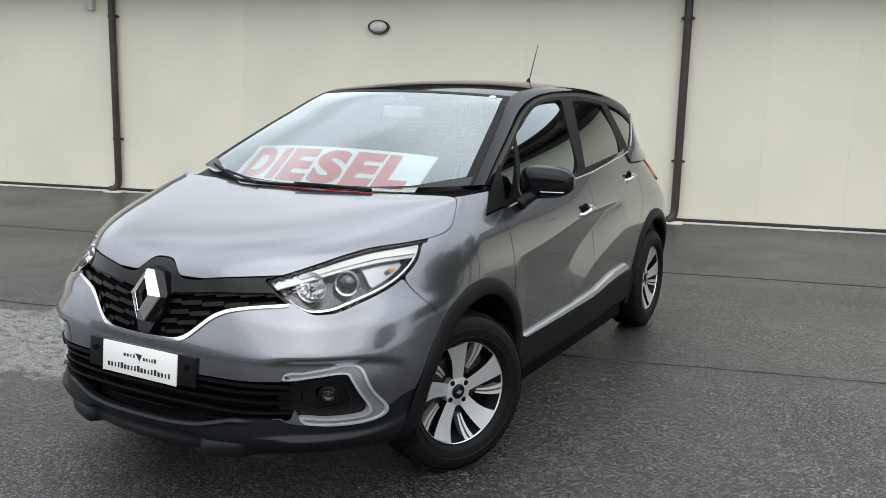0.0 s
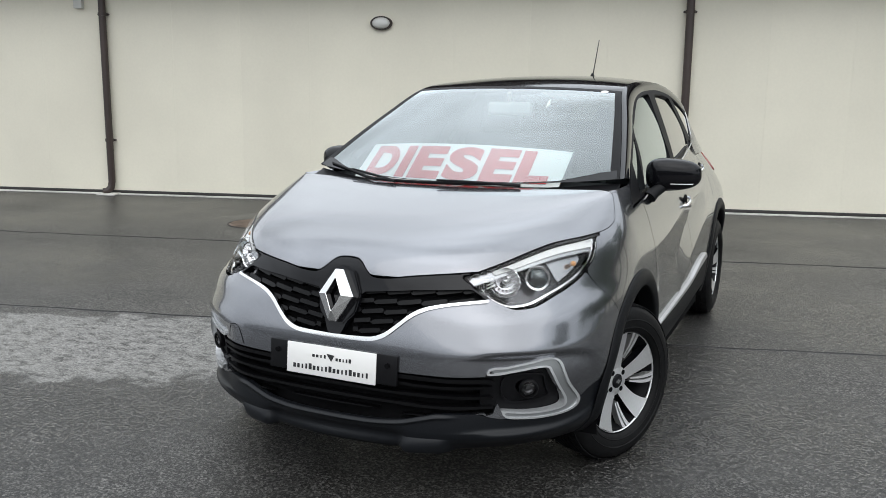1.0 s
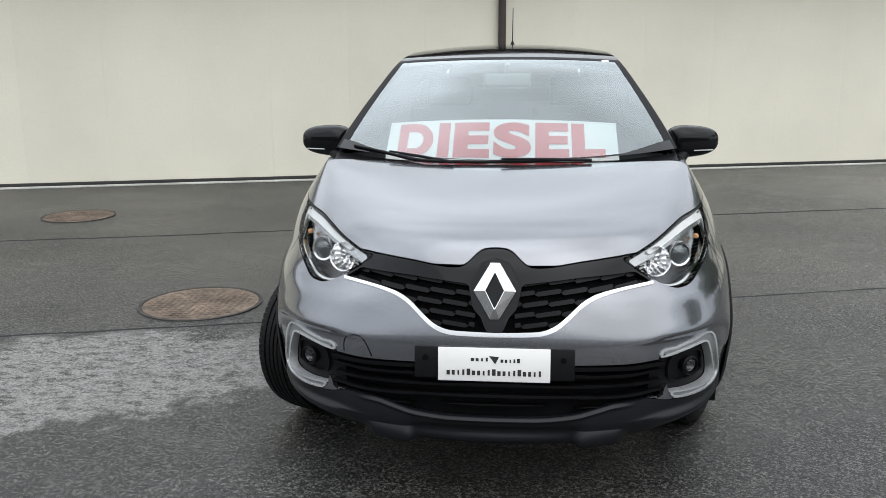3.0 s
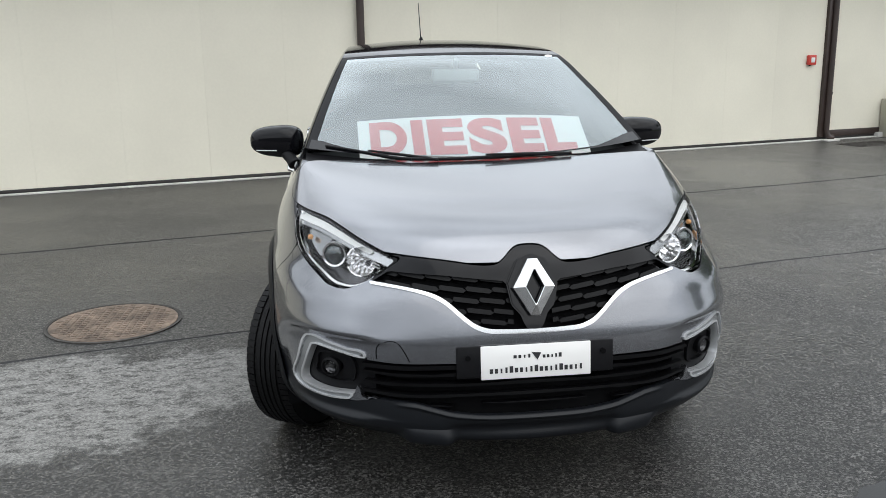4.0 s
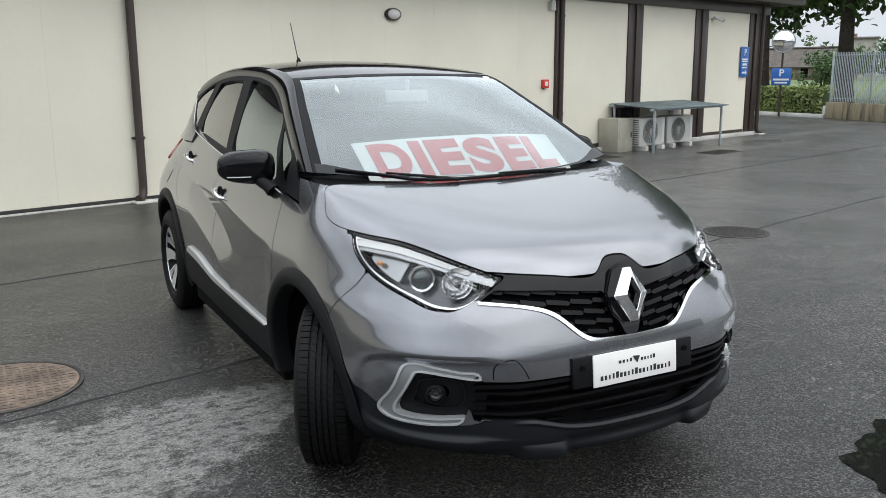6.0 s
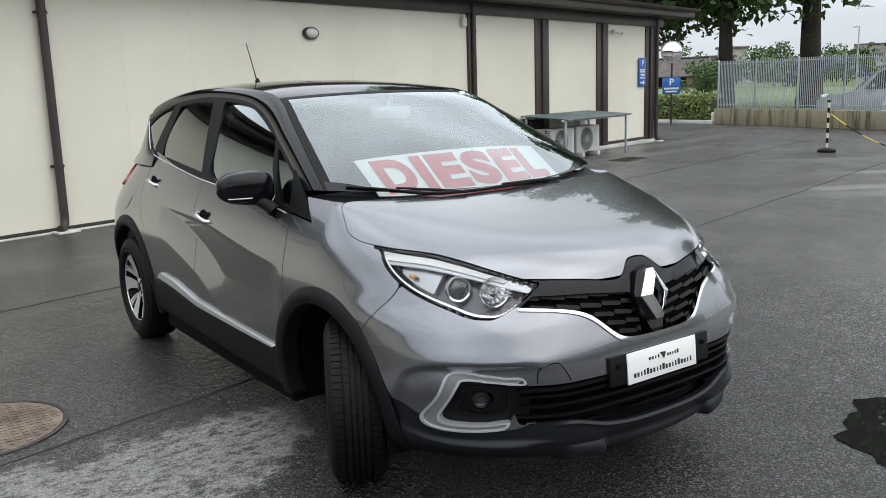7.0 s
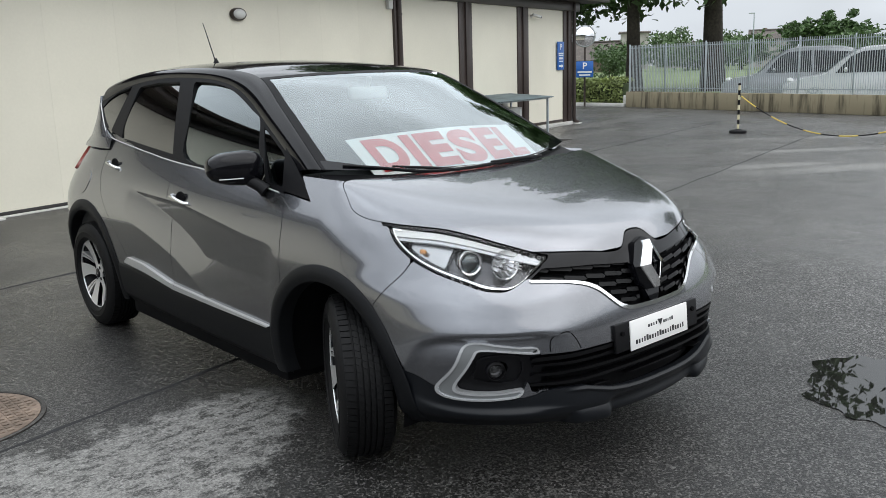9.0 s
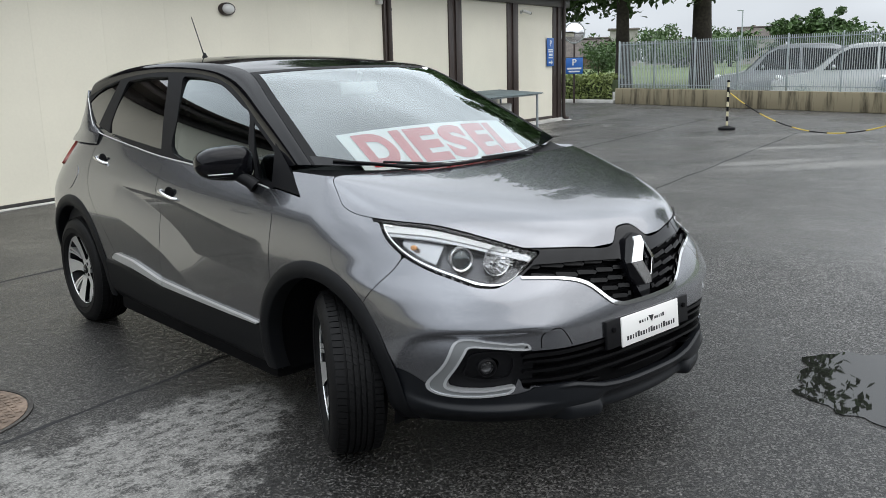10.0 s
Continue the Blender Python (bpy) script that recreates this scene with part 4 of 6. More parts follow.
# ---- cars parked behind the fence ----
def parked_car(x, y, turn, length, height, paint, label):
    top = thing("parked_car", label, "car", pose(x, y, 0.05, 0, 0, turn), "parked cars")
    L, H = length, height
    side_line = rounded([(0, .38), (.02, .62), (.10 * L, .80), (.24 * L, .92), (.36 * L, H * .80), (.48 * L, H * .97), (.66 * L, H), (.90 * L, H * .95), (.985 * L, H * .62), (L, .55), (.99 * L, .28), (.5 * L, .24), (.03 * L, .26)], 4)
    bm = NB()
    rows = []
    for v in np.linspace(-1, 1, 15):
        row = []
        for px, pz in side_line:
            lean = 1 - .20 * max(0.0, (pz - .95) / (H - .95)) - .03 * max(0.0, (.5 - pz))
            round_in = (1 - abs(v) ** 6 * .05)
            row.append(bm.verts.new(((px - L / 2) * round_in, .88 * v * lean, .3 + (pz - .3) * (1 - abs(v) ** 5 * .035))))
        rows.append(row)
    m = len(side_line)
    for a, b in zip(rows, rows[1:]):
        for k in range(m):
            bm.faces.new((a[k], a[(k + 1) % m], b[(k + 1) % m], b[k]))
    bm.faces.new(rows[0])
    bm.faces.new(rows[-1][::-1])
    part("body", bm, paint, top, smooth=60)
    for v in (-1, 1):
        for name, pts in (("front_window", [(.31, .95), (.40, H * .84), (.47, H * .93), (.625, H * .95), (.63, .96)]), ("rear_window", [(.645, .96), (.64, H * .95), (.88, H * .91), (.955, H * .70), (.94, .98)])):
            bm = NB()
            ring = []
            for px, pz in pts:
                lean = 1 - .20 * max(0.0, (pz - .95) / (H - .95))
                ring.append(bm.verts.new(((px - .5) * L, v * (.88 * lean + .004), .3 + (pz - .3) * .965)))
            f = bm.faces.new(ring)
            bmesh.ops.solidify(bm, geom=[f], thickness=.01)
            part(name, bm, M["dark_glass_far"], top)
    bm = NB()
    rows = [[bm.verts.new(((px - .5) * L, v * w, pz + .02)) for v in (-1, -.5, 0, .5, 1)] for px, pz, w in ((.25, .945, .70), (.305, H * .665, .68), (.36, H * .80, .64), (.42, H * .90, .61), (.465, H * .955, .58))]
    for a, b in zip(rows, rows[1:]):
        for k in range(4):
            bm.faces.new((a[k], a[k + 1], b[k + 1], b[k]))
    bmesh.ops.solidify(bm, geom=bm.faces[:], thickness=.01)
    part("windscreen", bm, M["dark_glass_far"], top)
    for px in (.19, .80):
        for v in (-1, 1):
            bm = NB()
            lathe(bm, [(0, -.02), (.20, -.02), (.22, .0), (.30, .0), (.315, -.03), (.315, -.19), (0, -.19)], Matrix.Translation(((px - .5) * L, v * .87, .315)) @ Matrix.Rotation(radians(-90 * v), 4, "X"), 28)
            w = part("wheel", bm, M["black"], top)
            bm = NB()
            for k in range(7):
                t = 2 * math.pi * k / 7
                box(bm, (.11 * math.cos(t), .11 * math.sin(t), .004), (.16, .04, .012), pose(0, 0, 0, 0, 0, math.degrees(t)))
            lathe(bm, [(.20, .0), (.22, .008), (.20, .012)], None, 28)
            r = part("rim", bm, M["galv"], w)
            r.matrix_basis = Matrix.Translation(((px - .5) * L, v * .87, .315)) @ Matrix.Rotation(radians(-90 * v), 4, "X")
    for v in (-1, 1):
        bm = NB()
        super_egg_far(bm, (-.455 * L, v * .60, .72), (.10, .17, .07))
        part("headlamp", bm, M["white"], top)
        bm = NB()
        super_egg_far(bm, (-.13 * L, v * .98, 1.02), (.06, .11, .07))
        part("door_mirror", bm, paint, top)
    bm = NB()
    box(bm, (-.487 * L, 0, .52), (.06, 1.0, .16), bevel=.02)
    part("grille", bm, M["black"], top)


def super_egg_far(bm, c, r):
    bmesh.ops.create_uvsphere(bm, u_segments=14, v_segments=8, radius=1.0, matrix=Matrix.Translation(c) @ Matrix.Diagonal((*r, 1)))


M["dark_glass_far"] = shader("dark_car_window", (.02, .022, .024), .08)
M["silver_paint"] = shader("silver_paint", (.26, .27, .28), .35, .6, coat=.6)
M["white_paint"] = shader("white_paint", (.52, .53, .54), .3, 0.0, coat=.6)
M["blue_paint"] = shader("pale_blue_paint", (.30, .34, .38), .35, .4, coat=.6)
parked_car(25.6, 11.5, -62, 4.4, 1.75, M["silver_paint"], "silver people carrier parked behind the fence")
parked_car(24.3, 8.6, -62, 4.5, 1.70, M["white_paint"], "white people carrier parked behind the fence")
parked_car(23.6, 5.3, -62, 4.2, 1.60, M["blue_paint"], "pale blue hatchback parked behind the fence")

# ---- trimmed skins ----
def inside(poly, a, b):
    """Signed distance to an outline, positive inside."""
    poly = np.asarray(poly, float)
    best, odd = np.full(np.shape(a), 1e9), np.zeros(np.shape(a), bool)
    for (x0, y0), (x1, y1) in zip(poly, np.roll(poly, -1, 0)):
        dx, dy = x1 - x0, y1 - y0
        t = np.clip(((a - x0) * dx + (b - y0) * dy) / (dx * dx + dy * dy + 1e-12), 0, 1)
        best = np.minimum(best, np.hypot(a - x0 - t * dx, b - y0 - t * dy))
        cross = (y0 > b) != (y1 > b)
        odd ^= cross & (a < x0 + (b - y0) * dx / (dy if abs(dy) > 1e-12 else 1e-12))
    return np.where(odd, best, -best)


def cut_skin(S, us, vs, keep=None):
    """The cells of a skin where keep(x, y, z) is positive, cut along its border: parameters and faces."""
    U, V = np.meshgrid(us, vs, indexing="ij")
    P = S(U, V)
    f = np.ones(U.shape) if keep is None else keep(P[..., 0], P[..., 1], P[..., 2])
    index, coords, faces = {}, [], []

    def vert(key, u, v):
        if key not in index:
            index[key] = len(coords)
            coords.append((u, v))
        return index[key]

    for i in range(len(us) - 1):
        for j in range(len(vs) - 1):
            c = ((i, j), (i + 1, j), (i + 1, j + 1), (i, j + 1))
            g = [f[k] for k in c]
            if max(g) <= 0:
                continue
            ring = []
            for k in range(4):
                a, b, fa, fb = c[k], c[(k + 1) % 4], g[k], g[(k + 1) % 4]
                if fa > 0:
                    ring.append(vert(a, U[a], V[a]))
                if (fa > 0) != (fb > 0):
                    t = min(max(fa / (fa - fb), 1e-4), 1 - 1e-4)
                    lo, hi = min(a, b), max(a, b)
                    ring.append(vert((lo, hi), U[a] + (U[b] - U[a]) * t, V[a] + (V[b] - V[a]) * t))
            if len(ring) > 2:
                faces.append(ring)
    return np.array(coords).reshape(-1, 2), faces


def skin_normals(S, uv, eps):
    e0, e1 = eps
    du = S(uv[:, 0] + e0, uv[:, 1]) - S(uv[:, 0] - e0, uv[:, 1])
    dv = S(uv[:, 0], uv[:, 1] + e1) - S(uv[:, 0], uv[:, 1] - e1)
    n = np.cross(du, dv)
    return n / np.maximum(np.linalg.norm(n, axis=1), 1e-12)[:, None]


def skin(name, patches, material, parent, label="", off=0.0, lip=0.012, mirror=False, core=(0, 1.2, .6), back=False):
    """One mesh from cut skins, with true surface normals and edges turned inwards by lip. patches: (S, us, vs, keep)."""
    verts, norms, polys = [], [], []
    for S, us, vs, keep in patches:
        uv, faces = cut_skin(S, us, vs, keep)
        if not faces:
            continue
        P = S(uv[:, 0], uv[:, 1])
        N = skin_normals(S, uv, ((us[-1] - us[0]) * 2e-4, (vs[-1] - vs[0]) * 2e-4))
        if np.sum(N * (P - np.array(core))) < 0:
            N = -N
        P = P + N * off
        flip_votes = sum(1 if np.dot(np.cross(P[f[1]] - P[f[0]], P[f[2]] - P[f[0]]), N[f[0]]) < 0 else -1 for f in faces[:: max(1, len(faces) // 50)])
        if flip_votes > 0:
            faces = [f[::-1] for f in faces]
        base = len(verts)
        verts += P.tolist()
        norms += N.tolist()
        polys += [[base + k for k in f] for f in faces]
        if lip:
            edges = {}
            for f in faces:
                for p, q in zip(f, f[1:] + f[:1]):
                    edges[(min(p, q), max(p, q))] = None if (min(p, q), max(p, q)) in edges else (p, q)
            for pq in edges.values():
                if pq is None:
                    continue
                p, q = pq
                d = P[q] - P[p]
                o = np.cross(d, N[p])
                o = o / max(np.linalg.norm(o), 1e-9)
                k = len(verts)
                verts += [P[p].tolist(), P[q].tolist(), (P[q] - N[q] * lip).tolist(), (P[p] - N[p] * lip).tolist()]
                norms += [o.tolist()] * 4
                polys.append([k + 1, k, k + 3, k + 2])
    if mirror:
        verts = [(-x, y, z) for x, y, z in verts]
        norms = [(-x, y, z) for x, y, z in norms]
        polys = [f[::-1] for f in polys]
    me = bpy.data.meshes.new(name)
    me.from_pydata(verts, [], polys)
    for p in me.polygons:
        p.use_smooth = True
    me.normals_split_custom_set_from_vertices(norms)
    me.materials.append(material)
    ob = new(name, me)
    ob.parent = parent
    return tagged(ob, label)


# ---- car finishes ----
def car_paint():
    m = shader("grey_metallic_paint", (.205, .210, .228), .24, .95, coat=1.0, coat_ior=1.6)
    n, l = m.node_tree.nodes, m.node_tree.links
    b = n["Principled BSDF"]
    c = n.new("ShaderNodeTexCoord")
    flake = n.new("ShaderNodeTexVoronoi")
    flake.inputs["Scale"].default_value = 2600
    l.new(c.outputs["Object"], flake.inputs["Vector"])
    r = n.new("ShaderNodeMapRange")
    r.inputs["To Min"].default_value, r.inputs["To Max"].default_value = .17, .30
    l.new(flake.outputs["Color"], r.inputs["Value"])
    l.new(r.outputs["Result"], b.inputs["Roughness"])
    dust = n.new("ShaderNodeTexNoise")
    dust.inputs["Scale"].default_value, dust.inputs["Detail"].default_value = 5, 8
    l.new(c.outputs["Object"], dust.inputs["Vector"])
    r2 = n.new("ShaderNodeMapRange")
    r2.inputs["From Min"].default_value, r2.inputs["From Max"].default_value = .4, .75
    r2.inputs["To Min"].default_value, r2.inputs["To Max"].default_value = .005, .035
    l.new(dust.outputs["Fac"], r2.inputs["Value"])
    l.new(r2.outputs["Result"], b.inputs["Coat Roughness"])
    return m


M["paint"] = car_paint()
M["gloss"] = shader("gloss_black_paint", (.004, .004, .0052), .07, coat=.28, specular_ior_level=.12)
M["satin"] = shader("satin_black_frame", (.007, .007, .008), .5, vary=.06, scale=80, specular_ior_level=.10)
M["clad"] = shader("grey_black_textured_plastic", (.0055, .006, .007), .5, vary=.08, scale=90, bump=.12, bump_scale=420, specular_ior_level=.16)
M["lip"] = shader("dark_satin_bumper_plastic", (.0075, .0085, .0105), .36, vary=.08, scale=70, bump=.05, bump_scale=420, specular_ior_level=.24)
M["chrome"] = shader("chrome", (.80, .80, .80), .08, 1.0)
M["satin_chrome"] = shader("satin_chrome", (.62, .62, .61), .35, .55, vary=.03)
M["alloy"] = shader("machined_alloy", (.80, .80, .80), .42, .85, vary=.03, scale=90)
M["rubber"] = shader("tyre_rubber", (.0052, .0052, .0056), .6, vary=.25, scale=30, stain=.2, bump=.2, bump_scale=150, specular_ior_level=.18)
M["windscreen"] = glass("windscreen_glass", (.82, .91, .91), boost=2.4, sheen=(.92, .985, 1.0))
M["side_glass"] = glass("tinted_side_glass", (.38, .46, .44), boost=2.1, sheen=(.90, .98, 1.0))
M["dark_glass"] = glass("dark_privacy_glass", (.10, .10, .10), boost=1.5)
M["lens"] = glass("clear_lamp_lens", (.97, .97, .97), boost=.35)
M["lamp_grey"] = shader("silver_lamp_moulding", (.42, .43, .44), .25, .8)
M["slat"] = shader("black_grille_plastic", (.003, .003, .0035), .38, specular_ior_level=.18)
M["bright_edge"] = shader("bright_satin_edge", (.62, .63, .64), .25, .6)
M["bracket"] = shader("grey_lamp_bracket", (.30, .31, .315), .25, .6)
M["trim"] = shader("dark_cabin_trim", (.018, .018, .019), .65, vary=.1, bump=.1)
M["cloth"] = shader("dark_seat_cloth", (.03, .03, .033), .9, vary=.2, scale=120)
M["sheet"] = shader("white_board", (.82, .81, .79), .45, vary=.01)
M["ink_red"] = shader("red_print", (.56, .022, .022), .5, vary=.02)
M["ink"] = shader("black_print", (.02, .02, .022), .5)
M["steel_dark"] = shader("dark_lamp_metal", (.10, .10, .105), .2, .8)
M["amber"] = shader("amber_lens", (.60, .30, .12), .2)
M["tail_red"] = shader("red_lamp_lens", (.27, .06, .045), .15, coat=1.0)
M["reflector"] = shader("lamp_reflector", (.92, .92, .93), .12, .95)

car = thing("car", "metallic grey compact crossover with a black roof, wheels turned", "car")

# borders of the panels
z_hood = table([(-.72, .828), (-.66, .856), (-.60, .880), (-.50, .912), (-.40, .932), (-.25, .943), (-.15, .952), (-.06, .975), (0, 1.018), (.05, 1.053), (.075, 1.071), (.12, 1.084), (.20, 1.096), (.42, 1.10)], .012)
z_front = table([(0, .880), (.035, .878), (.06, .866), (.085, .842), (.11, .826), (.14, .823), (.28, .838), (.40, .848), (.46, .852), (.53, .848), (.58, .80), (.64, .5)], .008)
y_hood_rear = table([(0, .012), (.4, .036), (.6, .064), (.735, .088), (.8, .094)], .03)
z_lamp = table([(-.705, .828), (-.70, .79), (-.695, .755), (-.68, .737), (-.64, .739), (-.55, .764), (-.45, .796), (-.38, .826), (-.31, .868), (-.27, .90), (-.235, .938)], .012)
y_seam = table([(.2, -.22), (.60, -.225), (.67, -.262), (.73, -.308), (.80, -.358), (.85, -.372)], .01)
y_door = table([(.2, .42), (.35, .40), (.5, .375), (.68, .347), (.86, .354), (.95, .385), (1.0, .415), (1.1, .44)], .02)
y_mid = table([(.2, 1.42), (.45, 1.40), (.6, 1.40), (.8, 1.445), (.95, 1.51), (1.0, 1.54), (1.12, 1.56)], .02)
y_rear = table([(.2, 1.98), (.5, 2.0), (.6, 2.09), (.7, 2.2), (.8, 2.32), (.9, 2.44), (1.0, 2.53), (1.2, 2.64)], .02)
z_belt = table([(.0, .985), (.23, .988), (.42, 1.000), (.6, 1.016), (1.15, 1.043), (1.57, 1.058), (1.93, 1.082), (2.29, 1.122), (2.5, 1.150), (2.7, 1.18), (3.1, 1.25)], .03)
ARCH = ((.035, .318, .385), (2.60, .322, .392))
GAP = .0022


def lamp_field(x, y, z):
    return np.minimum(np.minimum(np.minimum(z_hood(y) - z, z - z_lamp(y)), -.207 - y), np.minimum(y + .703, np.abs(x) - .3))


def arch_out(y, z, grow=0.0):
    return np.minimum(*(np.hypot(y - cy, z - cz) - r - grow for cy, cz, r in ARCH))


GRILLE = [(-.50, .772), (-.455, .800), (-.28, .793), (-.09, .774), (0, .772), (.09, .774), (.28, .793), (.455, .800), (.50, .772), (.335, .742), (.285, .722), (.235, .680), (.19, .645), (.14, .630), (0, .625), (-.14, .630), (-.19, .645), (-.235, .680), (-.285, .722), (-.335, .742)]
CHROME_TOP = table([(0, .6255), (.14, .6305), (.19, .646), (.235, .681), (.285, .723), (.335, .743), (.42, .757), (.52, .766)], .012)
CHROME_LOW = table([(0, .6105), (.14, .6165), (.19, .630), (.235, .664), (.285, .7075), (.335, .7315), (.42, .7485), (.52, .7575)], .012)
DRL_OUT = rounded([(.538, .534), (.60, .553), (.66, .565), (.712, .575), (.744, .554), (.768, .47), (.786, .403), (.766, .368), (.70, .360), (.61, .367), (.590, .377), (.580, .396)], 4)
DRL_IN = rounded([(.40, .526), (.555, .525), (.62, .534), (.700, .544), (.718, .525), (.736, .47), (.750, .412), (.735, .389), (.66, .387), (.575, .397), (.40, .405)], 4)
LOW_TOP = table([(0, .523), (.26, .524), (.46, .521), (.56, .520), (.8, .52)])
LOW_END = table([(0, .352), (.14, .353), (.26, .362), (.34, .380), (.40, .392), (.50, .392), (.57, .385), (.8, .385)], .01)
LIP_TOP = table([(0, .350), (.14, .351), (.26, .360), (.34, .378), (.40, .390), (.50, .388), (.57, .366), (.68, .356), (.755, .362), (.785, .40), (.83, .445), (.9, .46)], .01)


def drl_field(x, z):
    return np.minimum(inside(DRL_OUT, np.abs(x), z), np.maximum(-inside(DRL_IN, np.abs(x), z), -10))


def bezel_field(x, z):
    return np.minimum(inside(DRL_IN, np.abs(x), z), np.abs(x) - .525)


def intake_field(x, z):
    return np.minimum(np.minimum(LOW_TOP(np.abs(x)) - z, z - LOW_END(np.abs(x))), .56 - np.abs(x))


US = np.concatenate([-np.linspace(0, 1, 101)[:0:-1], np.linspace(0, 1, 101)])
QS = np.linspace(0, 1, 170)
q_of = lambda z: float(np.interp(z, _z, _q))


def hood_keep(x, y, z):
    a = np.abs(x)
    return np.minimum(np.minimum(z - z_hood(y), z - z_front(a)), y_hood_rear(a) - y) - GAP


def bumper_keep(x, y, z):
    a = np.abs(x)
    k = np.where(a < .51, CHROME_LOW(a) - z, 10.0)                        # below the chrome line
    k = np.minimum(k, -lamp_field(x, y, z) - .003)
    k = np.minimum(k, z_hood(np.maximum(y, -.70)) - z)
    k = np.minimum(k, y_seam(z) - y - GAP)
    k = np.minimum(k, z - LIP_TOP(a) - .002)
    k = np.minimum(k, -inside(DRL_OUT, a, z))
    k = np.minimum(k, -np.minimum(intake_field(x, z), 10))
    return np.minimum(k, arch_out(y, z, .03))


skin("bonnet", [(nose, US, QS[55:], hood_keep)], M["paint"], car, lip=.02)
skin("front_bumper", [(nose, US, QS[:140], bumper_keep)], M["paint"], car, lip=.02)


def lip_keep(x, y, z):
    a = np.abs(x)
    return np.minimum(np.minimum(LIP_TOP(a) - z, arch_out(y, z, .0)), .10 - y)


def lip_shape(u, q):
    """The lower bumper, drawn forward into two blunt steps with a hollow between."""
    p = nose(u, q).copy()
    x, z = np.abs(p[..., 0]), p[..., 2]
    middle = 1 / (1 + np.exp((x - .27) / .012))
    hollow = .022 * np.exp(-((z - .295) / .025) ** 2) * middle
    step = .050 * np.clip((.300 - z) / .055, 0, 1) * np.clip((z - .236) / .008, 0, 1) * np.exp(-((x - .345) / .082) ** 8)
    bead = .007 * np.exp(-((z - LIP_TOP(x) + .012) / .006) ** 2) * np.clip((.46 - x) / .06, 0, 1)
    p[..., 1] += hollow - step - bead
    return p


skin("bumper_lip", [(lip_shape, np.concatenate([-np.linspace(0, 1, 181)[:0:-1], np.linspace(0, 1, 181)]), np.linspace(QS[0], QS[70], 240), lip_keep)], M["lip"], car, "dark grey plastic lower bumper lip", lip=.03)
# upper grille: gloss bar, mesh, chrome line
def bar_keep(x, y, z):
    a = np.abs(x)
    k = np.minimum(z_front(a) - GAP - z, np.minimum(z - CHROME_TOP(a), .60 - a))
    hole = np.minimum(inside(GRILLE, x, z), np.maximum(a - (.088 - .42 * np.abs(z - .775)), -10))
    return np.minimum(np.minimum(k, -hole), -lamp_field(x, y, z) - .002)


skin("grille_surround", [(nose, US, QS[25:130], bar_keep)], M["gloss"], car, "gloss black bar round the grille", off=-.001, lip=.03)
skin("grille_back", [(nose, US, QS[25:130], lambda x, y, z: inside(GRILLE, x, z) + .01)], M["deep"], car, off=-.05, lip=0)
for k in range(5):
    z0 = .644 + .0325 * k

    def slat_keep(x, y, z, z0=z0, k=k):
        a = np.abs(x)
        f = np.mod((a + .043 * (k % 2)) / .086, 1.0)
        thick = .0062 * np.clip(np.minimum(f / .10, (1 - f) / .05), 0, 1) + .0010
        return np.minimum(np.minimum(inside(GRILLE, x, z) + .004, thick - np.abs(z - z0 - .055 * a - .007 * (f - .5))), a - .05)
    for mir in (False, True):
        skin("grille_slat", [(nose, np.linspace(.04, .72, 260), np.linspace(q_of(.615), q_of(.83), 120), slat_keep)], M["slat"], car, off=-.014, lip=.03, mirror=mir)
skin("chrome_line", [(nose, np.linspace(-.62, .62, 301), np.linspace(q_of(.59), q_of(.79), 190), lambda x, y, z: np.minimum(np.minimum(CHROME_TOP(np.abs(x)) - z, z - CHROME_LOW(np.abs(x))), np.minimum(.515 - np.abs(x), -lamp_field(x, y, z))))], M["chrome"], car, "chrome line under the grille", off=.006, lip=.014)

# emblem: a plain diamond with a diamond opening
badge = NB()
y_b, z_b = -.838, .7585
ring_o = [Vector((x, 0, z)) for x, z in ((.016, .091), (.070, 0), (.016, -.091), (-.016, -.091), (-.070, 0), (-.016, .091))]
ring_i = [Vector((x, 0, z)) for x, z in ((.002, .054), (.029, 0), (.002, -.054), (-.002, -.054), (-.029, 0), (-.002, .054))]
tilt = Matrix.Translation((0, y_b, z_b)) @ pose(0, 0, 0, -17)
rings = [[badge.verts.new(tilt @ (p * f + Vector((0, y, 0)))) for p in ring] for ring, f, y in ((ring_o, 1, .02), (ring_o, 1, -.004), (ring_o, .97, -.008), (ring_i, 1.06, -.025), (ring_i, 1, -.024), (ring_i, .97, .004))]
for a, b in zip(rings, rings[1:]):
    for k in range(6):
        q = (k + 1) % 6
        badge.faces.new((a[k], a[q], b[q], b[k]))
part("emblem", badge, M["chrome"], car, "chrome diamond-shaped emblem", smooth=0)
bm = NB()
slab(bm, [(0, .104), (.05, .085), (.085, .01), (.072, -.06), (.03, -.108), (-.03, -.108), (-.072, -.06), (-.085, .01), (-.05, .085)], .03, Matrix.Translation((0, y_b + .046, z_b - .008)) @ pose(0, 0, 0, 73))
bmesh.ops.bevel(bm, geom=bm.edges[:], offset=.005, segments=2, affect="EDGES")
part("emblem_base", bm, M["gloss"], car)

